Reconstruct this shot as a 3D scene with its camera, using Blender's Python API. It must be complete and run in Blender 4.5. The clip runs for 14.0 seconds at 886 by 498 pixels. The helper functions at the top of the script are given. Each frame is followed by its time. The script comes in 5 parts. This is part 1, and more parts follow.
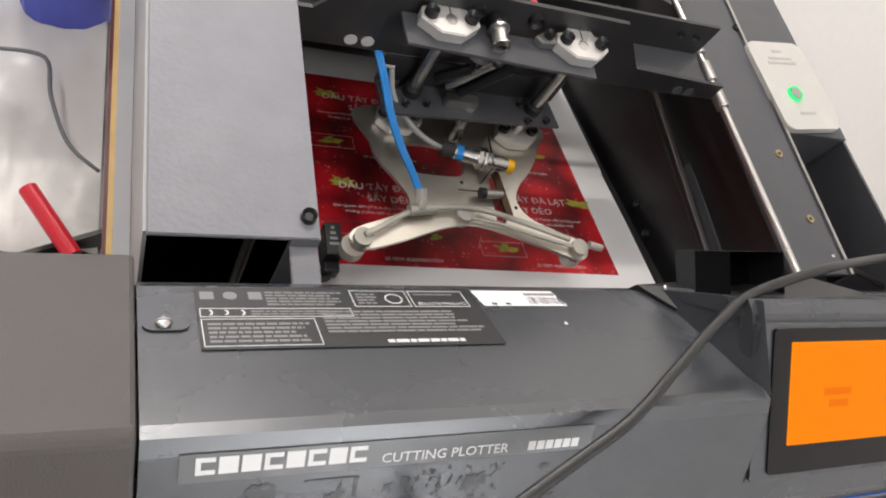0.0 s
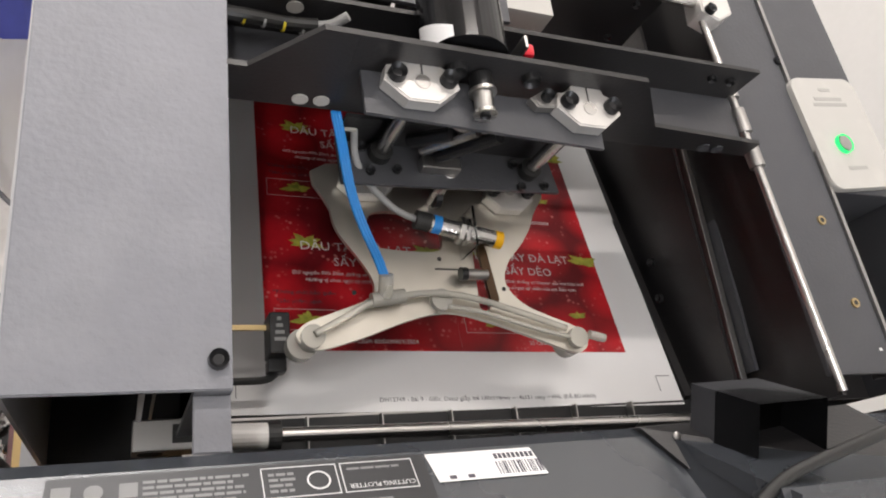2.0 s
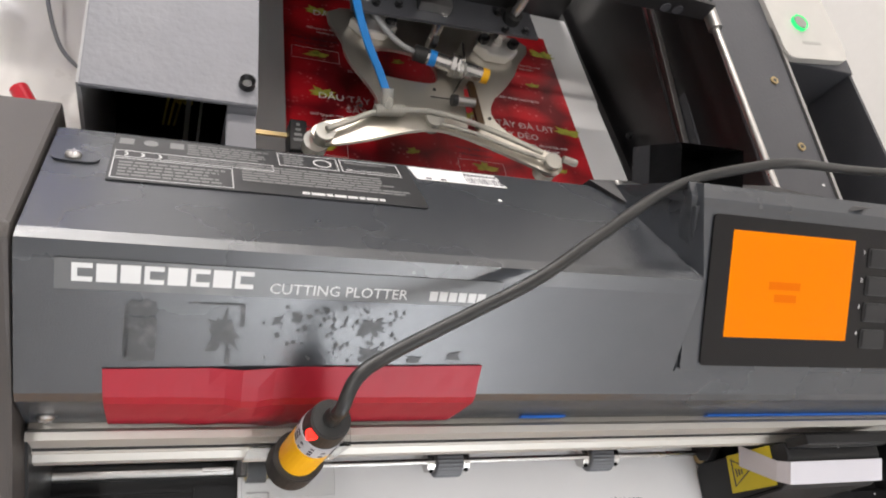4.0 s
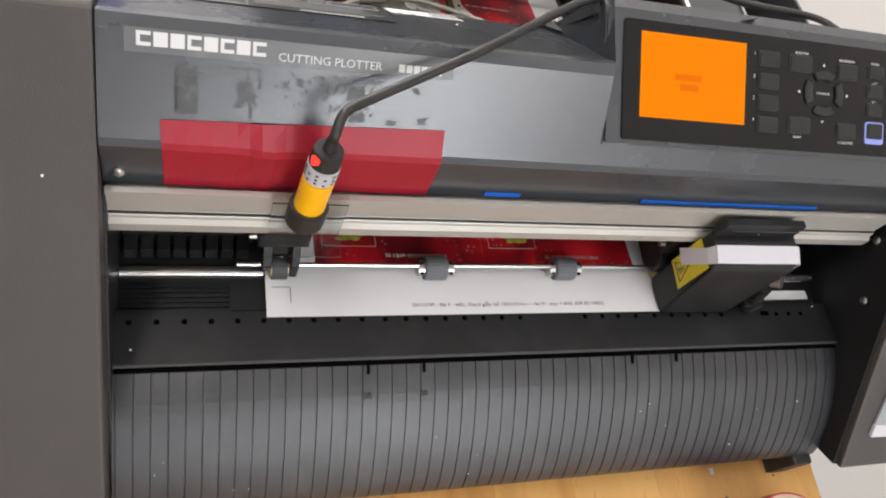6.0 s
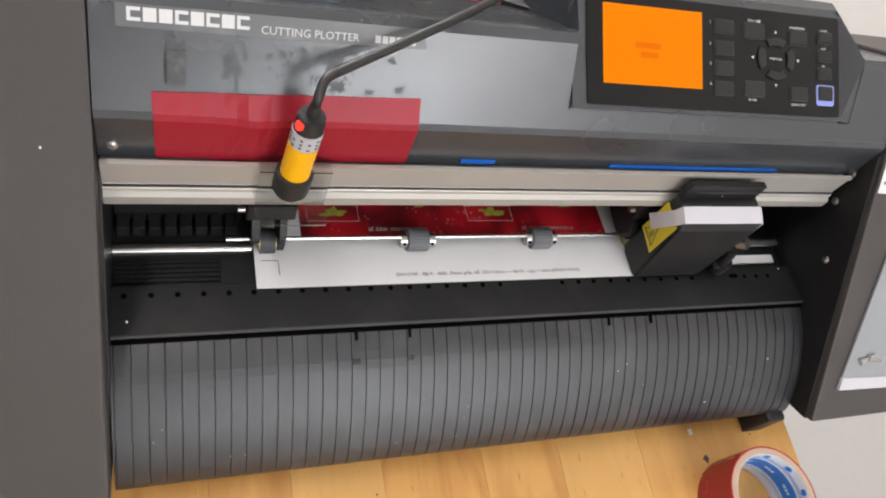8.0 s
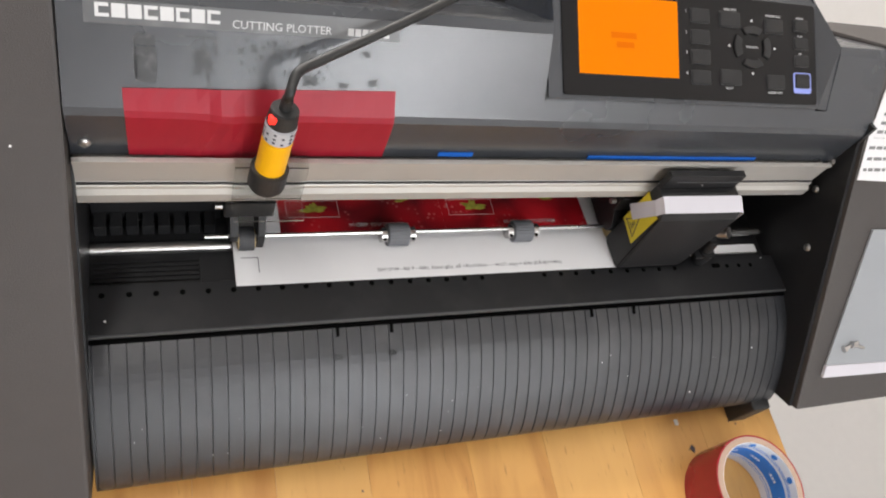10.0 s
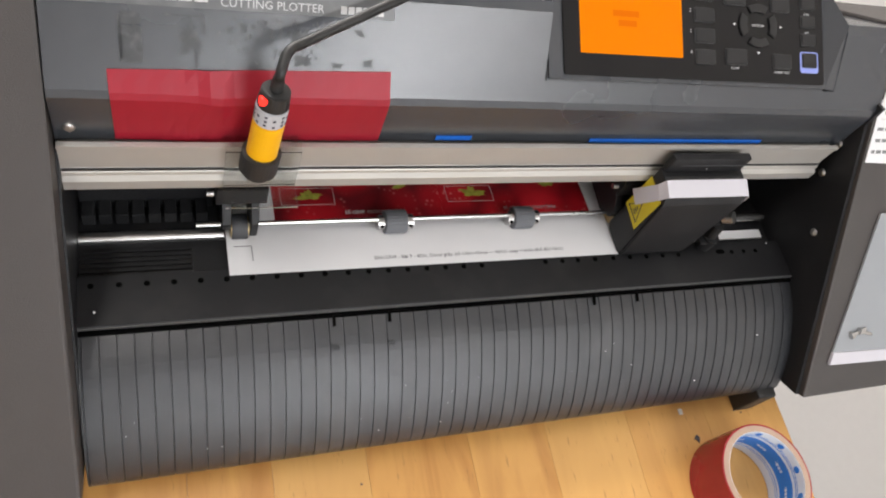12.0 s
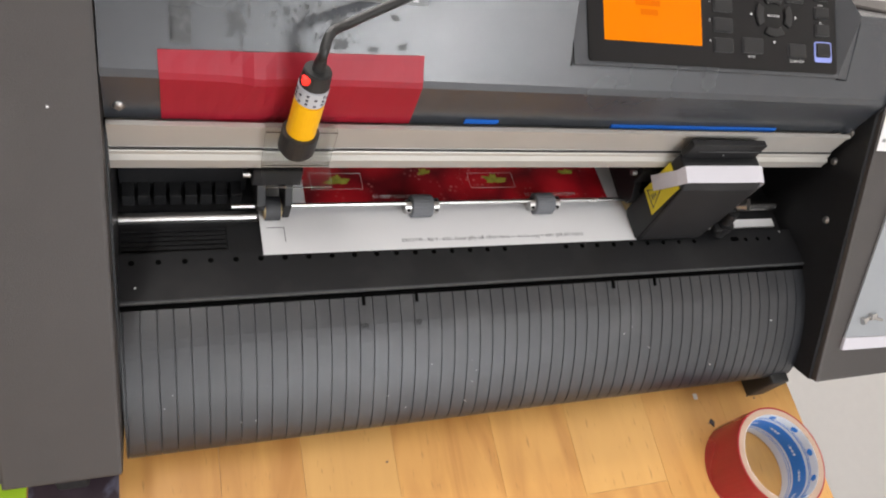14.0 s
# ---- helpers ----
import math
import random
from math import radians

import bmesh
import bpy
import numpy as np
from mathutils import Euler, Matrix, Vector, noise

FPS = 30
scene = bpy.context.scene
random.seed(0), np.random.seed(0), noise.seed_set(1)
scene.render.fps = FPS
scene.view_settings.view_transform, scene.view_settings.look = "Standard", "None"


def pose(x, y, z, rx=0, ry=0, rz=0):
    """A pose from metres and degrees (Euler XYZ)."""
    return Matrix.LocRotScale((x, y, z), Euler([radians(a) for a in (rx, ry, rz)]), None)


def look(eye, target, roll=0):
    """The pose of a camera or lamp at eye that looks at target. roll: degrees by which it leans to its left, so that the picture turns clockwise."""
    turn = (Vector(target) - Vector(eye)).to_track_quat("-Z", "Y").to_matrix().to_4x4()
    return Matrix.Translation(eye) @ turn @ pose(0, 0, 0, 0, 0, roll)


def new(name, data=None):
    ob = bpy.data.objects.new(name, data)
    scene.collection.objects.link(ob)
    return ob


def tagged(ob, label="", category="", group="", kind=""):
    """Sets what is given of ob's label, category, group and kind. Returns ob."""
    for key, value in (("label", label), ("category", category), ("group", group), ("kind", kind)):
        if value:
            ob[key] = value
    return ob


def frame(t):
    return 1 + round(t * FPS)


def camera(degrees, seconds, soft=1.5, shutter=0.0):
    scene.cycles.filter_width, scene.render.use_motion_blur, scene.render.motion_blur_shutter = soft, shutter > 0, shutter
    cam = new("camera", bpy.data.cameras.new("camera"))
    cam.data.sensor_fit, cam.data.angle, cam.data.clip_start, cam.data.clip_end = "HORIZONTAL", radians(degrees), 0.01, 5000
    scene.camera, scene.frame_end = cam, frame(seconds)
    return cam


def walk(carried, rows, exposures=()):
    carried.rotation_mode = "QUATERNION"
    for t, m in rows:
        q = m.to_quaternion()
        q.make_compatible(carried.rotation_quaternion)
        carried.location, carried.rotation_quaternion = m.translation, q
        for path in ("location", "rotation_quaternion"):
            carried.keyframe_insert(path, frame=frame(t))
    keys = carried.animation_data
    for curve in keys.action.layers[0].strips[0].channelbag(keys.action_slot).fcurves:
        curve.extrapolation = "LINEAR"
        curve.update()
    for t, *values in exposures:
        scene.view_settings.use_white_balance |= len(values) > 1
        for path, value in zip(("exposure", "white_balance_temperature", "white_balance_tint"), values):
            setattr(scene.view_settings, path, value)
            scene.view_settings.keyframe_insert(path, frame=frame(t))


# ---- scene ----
cam = camera(61.01, 14.0, soft=2.0)
PATH = [
    (0, (-0.00437, 0.13735, 0.55504), (0.39871, 0.5463, -0.26367), 40.89),
    (0.5, (0.00285, 0.20092, 0.53833), (0.40165, 0.59977, -0.28743), 42.17),
    (0.8, (0.01361, 0.22012, 0.53514), (0.40483, 0.61739, -0.295), 41.85),
    (1, (0.02104, 0.23178, 0.53344), (0.41087, 0.62272, -0.30035), 42.18),
    (1.5, (0.03479, 0.24373, 0.52891), (0.41991, 0.62087, -0.31337), 42.79),
    (2, (0.05332, 0.24037, 0.52604), (0.43545, 0.60504, -0.32307), 44.08),
    (4.4, (0.05424, 0.04505, 0.56257), (0.3752, 0.45335, -0.29199), 38.31),
    (4.5, (0.05556, 0.03718, 0.5689), (0.36833, 0.43958, -0.29149), 38.12),
    (5, (0.04836, -0.01169, 0.57586), (0.3592, 0.40031, -0.28066), 35.99),
    (5.5, (0.04761, -0.05415, 0.58217), (0.363, 0.36376, -0.26982), 34.61),
    (6, (0.04825, -0.0743, 0.58627), (0.37129, 0.34644, -0.26145), 33.88),
    (6.5, (0.04002, -0.09169, 0.59166), (0.37168, 0.33143, -0.25153), 33.56),
    (7, (0.03586, -0.10502, 0.59517), (0.37293, 0.32159, -0.24411), 33.12),
    (7.5, (0.03773, -0.10989, 0.5952), (0.379, 0.3182, -0.24162), 32.94),
    (8, (0.04129, -0.11156, 0.59353), (0.38617, 0.31884, -0.24062), 32.73),
    (10.5, (0.05203, -0.11628, 0.59305), (0.40681, 0.31063, -0.23874), 32.31),
    (11, (0.05396, -0.11345, 0.58879), (0.40854, 0.31065, -0.24453), 32.26),
    (11.5, (0.05473, -0.11143, 0.58459), (0.40869, 0.30801, -0.25135), 32.41),
    (12, (0.05547, -0.11422, 0.57998), (0.40936, 0.30541, -0.25589), 32.41),
    (12.5, (0.05373, -0.11985, 0.58011), (0.40929, 0.30013, -0.25487), 32.60),
    (13, (0.04704, -0.12591, 0.57855), (0.40056, 0.29919, -0.25471), 32.26),
    (13.5, (0.04086, -0.12957, 0.57968), (0.39461, 0.29835, -0.25203), 32.13),
    (14, (0.03202, -0.13427, 0.58032), (0.38475, 0.29475, -0.25126), 31.96),
]

walk(cam, [(t, look(eye, target, roll)) for t, eye, target, roll in PATH])

# ---- light ----
world = bpy.data.worlds.new("world")
scene.world = world
world.use_nodes = True
world.node_tree.nodes["Background"].inputs[0].default_value = (0.85, 0.92, 1.0, 1)
world.node_tree.nodes["Background"].inputs[1].default_value = 0.4
scene.view_settings.exposure = 0.10


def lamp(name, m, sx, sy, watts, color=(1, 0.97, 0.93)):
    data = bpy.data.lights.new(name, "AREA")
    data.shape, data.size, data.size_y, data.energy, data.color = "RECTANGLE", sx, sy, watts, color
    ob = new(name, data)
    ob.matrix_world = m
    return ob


# unseen ceiling lamps, shop front daylight behind the operator, added east and north fills
lamp("unseen_ceiling_lamp", pose(-0.55, 0.15, 2.6), 0.10, 1.2, 20, (1.0, 0.97, 0.95))
# fill added by the east wall for sheen on the cover; no known tube
lamp("added_east_fill", look((1.19, -1.45, 1.75), (0.2, 0.1, 0.25)), 1.2, 0.12, 17, (0.97, 0.98, 1.0))
# unseen, added to brighten the north wall and under the gantry
lamp("unseen_ceiling_lamp", pose(0.3, 2.1, 2.6), 1.2, 0.10, 32, (1.0, 0.92, 0.86))
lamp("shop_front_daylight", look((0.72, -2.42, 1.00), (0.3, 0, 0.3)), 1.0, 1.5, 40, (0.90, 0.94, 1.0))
# fill added from the north to brighten rear slopes; no known window
lamp("added_north_fill", look((-0.25, 3.14, 1.05), (0.0, 0.3, 0.3)), 1.4, 1.1, 78, (1.0, 0.96, 0.94))

# ---- materials ----


def rgb(r, g, b):
    return (r, g, b, 1)


def mat(name, color, rough=0.5, metal=0.0, vary=0.12, scale=60.0, bump=0.0, bump_scale=400.0, spec=0.5, coat=0.0, dirt=None, dirt_scale=9.0, dirt_amount=0.3):
    """A surface with fine grain, broad blotches and relief."""
    m = bpy.data.materials.new(name)
    m.use_nodes = True
    nt = m.node_tree
    b = nt.nodes["Principled BSDF"]
    b.inputs["Roughness"].default_value = rough
    b.inputs["Metallic"].default_value = metal
    b.inputs["Specular IOR Level"].default_value = spec
    b.inputs["Coat Weight"].default_value = coat
    co = nt.nodes.new("ShaderNodeTexCoord")
    fine = nt.nodes.new("ShaderNodeTexNoise")
    fine.inputs["Scale"].default_value = scale
    fine.inputs["Detail"].default_value = 6
    nt.links.new(co.outputs["Object"], fine.inputs["Vector"])
    broad = nt.nodes.new("ShaderNodeTexNoise")
    broad.inputs["Scale"].default_value = dirt_scale
    broad.inputs["Detail"].default_value = 5
    nt.links.new(co.outputs["Object"], broad.inputs["Vector"])
    ramp = nt.nodes.new("ShaderNodeMix")
    ramp.data_type = "RGBA"
    dark = tuple(c * (1 - vary) for c in color)
    light = tuple(min(1, c * (1 + vary)) for c in color)
    ramp.inputs[6].default_value, ramp.inputs[7].default_value = rgb(*dark), rgb(*light)
    nt.links.new(fine.outputs["Fac"], ramp.inputs[0])
    out = ramp.outputs[2]
    if dirt:
        mask = nt.nodes.new("ShaderNodeMapRange")
        mask.inputs[1].default_value, mask.inputs[2].default_value = 0.52, 0.72
        mask.inputs[4].default_value = dirt_amount
        nt.links.new(broad.outputs["Fac"], mask.inputs[0])
        mix = nt.nodes.new("ShaderNodeMix")
        mix.data_type = "RGBA"
        mix.inputs[7].default_value = rgb(*dirt)
        nt.links.new(mask.outputs[0], mix.inputs[0])
        nt.links.new(out, mix.inputs[6])
        out = mix.outputs[2]
    nt.links.new(out, b.inputs["Base Color"])
    wear = nt.nodes.new("ShaderNodeMapRange")
    wear.inputs[3].default_value, wear.inputs[4].default_value = max(0.02, rough - 0.08), min(1, rough + 0.08)
    nt.links.new(broad.outputs["Fac"], wear.inputs[0])
    nt.links.new(wear.outputs[0], b.inputs["Roughness"])
    if bump:
        tex = nt.nodes.new("ShaderNodeTexNoise")
        tex.inputs["Scale"].default_value = bump_scale
        nt.links.new(co.outputs["Object"], tex.inputs["Vector"])
        bn = nt.nodes.new("ShaderNodeBump")
        bn.inputs["Strength"].default_value = bump
        bn.inputs["Distance"].default_value = 0.0006
        nt.links.new(tex.outputs["Fac"], bn.inputs["Height"])
        nt.links.new(bn.outputs[0], b.inputs["Normal"])
    return m


TUBE = mat("scuffed_black_tube", (0.040, 0.041, 0.046), 0.36, bump=0.2, bump_scale=600)
# glossless black for the shade inside holes, gaps and recesses
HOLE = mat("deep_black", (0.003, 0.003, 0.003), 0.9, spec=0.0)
TRAYM = mat("black_tray_plastic", (0.012, 0.012, 0.013), 0.42, spec=0.3, bump=0.2, bump_scale=1500, dirt=(0.035, 0.035, 0.035), dirt_scale=30)
# lighter than the tray, for its edge highlight and the carriage slot
TRAYEDGE = mat("lighter_black_edge", (0.06, 0.06, 0.062), 0.35)
BAND = mat("grey_white_band", (0.48, 0.49, 0.52), 0.4)
COVER = mat("dark_grey_plastic", (0.035, 0.039, 0.046), 0.27, spec=1.0, bump=0.12, bump_scale=1800, vary=0.08)
SIDE = mat("taupe_plastic", (0.052, 0.045, 0.042), 0.55, bump=0.3, bump_scale=1500, vary=0.05, dirt=(0.095, 0.088, 0.083), dirt_amount=0.25)
BLACK = mat("black_plastic", (0.012, 0.012, 0.013), 0.45, spec=0.35, bump=0.2, bump_scale=1500, dirt=(0.03, 0.03, 0.03), dirt_scale=30)
PANEL = mat("black_gloss_panel", (0.007, 0.0065, 0.007), 0.17, vary=0.1, spec=0.3)
KEY = mat("soft_black_key", (0.018, 0.0175, 0.018), 0.5, vary=0.1, spec=0.35)
KEYEDGE = mat("key_edge_highlight", (0.055, 0.055, 0.057), 0.4)
TYRE = mat("dark_rubber_tyre", (0.045, 0.046, 0.050), 0.6, vary=0.15)
DRUM = mat("black_ribbed_plastic", (0.012, 0.013, 0.016), 0.39, spec=0.8, bump=0.35, bump_scale=1400, dirt=(0.06, 0.06, 0.062), dirt_scale=28, dirt_amount=0.4)
STEEL = mat("bright_steel", (0.56, 0.545, 0.53), 0.27, 1.0, vary=0.05)
DULLSTEEL = mat("dull_steel", (0.42, 0.41, 0.40), 0.38, 1.0, vary=0.1, dirt=(0.3, 0.29, 0.28), dirt_scale=40)
ALU = mat("anodised_aluminium", (0.50, 0.48, 0.445), 0.46, 0.45, vary=0.05, dirt=(0.5, 0.47, 0.42), dirt_scale=14, dirt_amount=0.4)
ALUARM = mat("milled_aluminium_plate", (0.60, 0.57, 0.51), 0.32, 0.95, vary=0.06, dirt=(0.55, 0.5, 0.42), dirt_scale=22, dirt_amount=0.5)
CAST = mat("cast_aluminium", (0.70, 0.68, 0.66), 0.45, 0.7, vary=0.08, bump=0.3, bump_scale=900)
GREYMETAL = mat("grey_hammered_paint", (0.175, 0.178, 0.20), 0.48, 0.1, bump=0.6, bump_scale=300, vary=0.1, dirt=(0.27, 0.27, 0.285), dirt_scale=14)
FRAMEMETAL = mat("dark_grey_steel_paint", (0.068, 0.069, 0.077), 0.42, 0.1, bump=0.3, bump_scale=500, vary=0.1)
DARKMETAL = mat("black_painted_steel", (0.020, 0.019, 0.020), 0.38, 0.1, bump=0.25, bump_scale=500, dirt=(0.04, 0.038, 0.038), dirt_scale=20)
BOLT = mat("black_oxide_steel", (0.03, 0.03, 0.032), 0.35, 0.6)
BRASS = mat("brass", (0.55, 0.42, 0.22), 0.35, 1.0)
PAPER = mat("white_paper", (0.73, 0.725, 0.73), 0.6, vary=0.02)
TAG = mat("white_tape", (0.58, 0.56, 0.60), 0.6, vary=0.03)
INK = mat("dark_print", (0.06, 0.055, 0.07), 0.6)
WHITEINK = mat("white_print", (0.62, 0.62, 0.62), 0.5, vary=0.05)
GREYINK = mat("grey_print", (0.19, 0.19, 0.19), 0.5, vary=0.1)
STICKER = mat("black_sticker", (0.020, 0.020, 0.022), 0.42)
STRIP = mat("clear_worn_film", (0.115, 0.118, 0.122), 0.32, vary=0.2, scale=25, dirt=(0.25, 0.25, 0.25), dirt_scale=45, dirt_amount=0.5)
RESIDUE = mat("glue_residue", (0.046, 0.048, 0.050), 0.42, vary=0.6, scale=220, dirt=(0.12, 0.122, 0.125), dirt_scale=160, dirt_amount=0.9)
FLOORM = mat("pale_floor_tile", (0.35, 0.335, 0.325), 0.4, vary=0.04, scale=8, dirt=(0.38, 0.36, 0.35), dirt_scale=3)
WALLM = mat("white_wall_paint", (0.78, 0.765, 0.745), 0.8, vary=0.03, bump=0.2, bump_scale=150, dirt=(0.72, 0.69, 0.64), dirt_scale=2)
RED = mat("red_tape", (0.31, 0.010, 0.024), 0.46, spec=0.35, vary=0.1, scale=30)
BLUETAPE = mat("blue_tape", (0.010, 0.13, 0.55), 0.5)
YELLOW = mat("yellow_plastic", (0.88, 0.45, 0.004), 0.38, vary=0.04)
WARN = mat("yellow_warning_label", (0.62, 0.50, 0.02), 0.5)
RUBBER = mat("black_rubber", (0.018, 0.018, 0.018), 0.55, bump=0.3, bump_scale=800)
GREYRUBBER = mat("grey_rubber", (0.13, 0.135, 0.145), 0.6, vary=0.15)
CABLE = mat("black_cable", (0.014, 0.014, 0.014), 0.42)
GREYCABLE = mat("grey_cable", (0.30, 0.30, 0.30), 0.5)
BLUETUBE = mat("blue_air_tube", (0.015, 0.22, 0.62), 0.3)
MILKY = mat("milky_silicone", (0.72, 0.70, 0.64), 0.26, vary=0.05)
MILKY.node_tree.nodes["Principled BSDF"].inputs["Transmission Weight"].default_value = 0.55
KRAFT = mat("kraft_card", (0.46, 0.33, 0.25), 0.75, vary=0.1)
REDFILM = mat("red_tape_roll", (0.34, 0.012, 0.025), 0.28, vary=0.08)
COREBLUE = mat("blue_core_print", (0.02, 0.20, 0.62), 0.4)
COREWHITE = mat("white_core_print", (0.74, 0.77, 0.82), 0.4)
LEAF = mat("green_leaf_print", (0.36, 0.36, 0.05), 0.5, vary=0.6, scale=220, dirt=(0.10, 0.16, 0.02), dirt_scale=120, dirt_amount=0.8)
BLUEPLASTIC = mat("blue_plastic", (0.10, 0.13, 0.62), 0.4)
REDPLASTIC = mat("red_plastic", (0.62, 0.012, 0.03), 0.3)
MAROON = mat("maroon_edge", (0.12, 0.02, 0.025), 0.4)
PINE = mat("pale_wood_edge", (0.68, 0.46, 0.18), 0.5, vary=0.2)
GREYBOARD = mat("grey_melamine", (0.42, 0.42, 0.43), 0.45, vary=0.05)
GREEN = mat("lime_note", (0.42, 0.66, 0.02), 0.6)
FILMBAG = mat("crumpled_white_film", (0.66, 0.64, 0.61), 0.3, vary=0.1, scale=14, bump=1.0, bump_scale=35, dirt=(0.5, 0.48, 0.45), dirt_scale=12, dirt_amount=0.6)
POCKET = mat("frosted_pocket", (0.30, 0.315, 0.33), 0.35, vary=0.08, scale=20)
CARD = mat("white_acrylic", (0.47, 0.455, 0.43), 0.35, vary=0.03, dirt=(0.6, 0.58, 0.54), dirt_scale=30)


def glow(name, color, strength):
    m = bpy.data.materials.new(name)
    m.use_nodes = True
    b = m.node_tree.nodes["Principled BSDF"]
    b.inputs["Base Color"].default_value = rgb(*(c * 0.02 for c in color))
    b.inputs["Specular IOR Level"].default_value = 0.06
    b.inputs["Emission Color"].default_value = rgb(*color)
    b.inputs["Emission Strength"].default_value = strength
    b.inputs["Roughness"].default_value = 0.2
    return m


LCD = glow("orange_backlight", (1.0, 0.245, 0.0), 0.95)
LCDINK = glow("dim_orange_digit", (1.0, 0.19, 0.0), 0.85)
REDLED = glow("red_led", (1.0, 0.03, 0.02), 2.5)
GREENLED = glow("green_led_ring", (0.05, 1.0, 0.25), 1.2)


def clear(name, color=(1, 1, 1), rough=0.08):
    m = bpy.data.materials.new(name)
    m.use_nodes = True
    nt = m.node_tree
    b = nt.nodes["Principled BSDF"]
    b.inputs["Base Color"].default_value = rgb(*color)
    b.inputs["Transmission Weight"].default_value = 1.0
    b.inputs["Roughness"].default_value = rough
    b.inputs["IOR"].default_value = 1.3
    return m


PLEXI = clear("clear_acrylic", (0.93, 0.94, 0.93))


def berries():
    """Printed strawberries: rounded red fruit with dark gaps and pale seeds."""
    m = bpy.data.materials.new("strawberry_print")
    m.use_nodes = True
    nt = m.node_tree
    b = nt.nodes["Principled BSDF"]
    b.inputs["Roughness"].default_value = 0.4
    co = nt.nodes.new("ShaderNodeTexCoord")
    big = nt.nodes.new("ShaderNodeTexVoronoi")
    big.inputs["Scale"].default_value = 25
    big.inputs["Randomness"].default_value = 0.7
    ramp = nt.nodes.new("ShaderNodeValToRGB")
    e = ramp.color_ramp.elements
    e[0].position, e[0].color = 0.05, (0.66, 0.02, 0.03, 1)
    e[1].position, e[1].color = 0.75, (0.14, 0.004, 0.008, 1)
    mid = ramp.color_ramp.elements.new(0.42)
    mid.color = (0.48, 0.008, 0.016, 1)
    noi = nt.nodes.new("ShaderNodeTexNoise")
    noi.inputs["Scale"].default_value = 38
    noi.inputs["Detail"].default_value = 5
    soft = nt.nodes.new("ShaderNodeMix")
    soft.data_type = "RGBA"
    soft.blend_type = "OVERLAY"
    soft.inputs[0].default_value = 0.5
    seed = nt.nodes.new("ShaderNodeTexVoronoi")
    seed.inputs["Scale"].default_value = 210
    lim = nt.nodes.new("ShaderNodeMapRange")
    lim.inputs[1].default_value, lim.inputs[2].default_value, lim.inputs[3].default_value, lim.inputs[4].default_value = 0.16, 0.30, 1.0, 0.0
    patch = nt.nodes.new("ShaderNodeMapRange")
    patch.inputs[1].default_value, patch.inputs[2].default_value = 0.50, 0.62
    both = nt.nodes.new("ShaderNodeMath")
    both.operation = "MULTIPLY"
    fade = nt.nodes.new("ShaderNodeMath")
    fade.operation = "MULTIPLY"
    fade.inputs[1].default_value = 0.5
    mix = nt.nodes.new("ShaderNodeMix")
    mix.data_type = "RGBA"
    mix.inputs[7].default_value = (0.75, 0.35, 0.32, 1)
    for n in (big, noi, seed):
        nt.links.new(co.outputs["Object"], n.inputs["Vector"])
    nt.links.new(big.outputs["Distance"], ramp.inputs[0])
    nt.links.new(ramp.outputs[0], soft.inputs[6])
    nt.links.new(noi.outputs["Fac"], soft.inputs[7])
    nt.links.new(seed.outputs["Distance"], lim.inputs[0])
    nt.links.new(noi.outputs["Fac"], patch.inputs[0])
    nt.links.new(lim.outputs[0], both.inputs[0])
    nt.links.new(patch.outputs[0], both.inputs[1])
    nt.links.new(both.outputs[0], fade.inputs[0])
    nt.links.new(fade.outputs[0], mix.inputs[0])
    nt.links.new(soft.outputs[2], mix.inputs[6])
    nt.links.new(mix.outputs[2], b.inputs["Base Color"])
    return m


BERRY = berries()


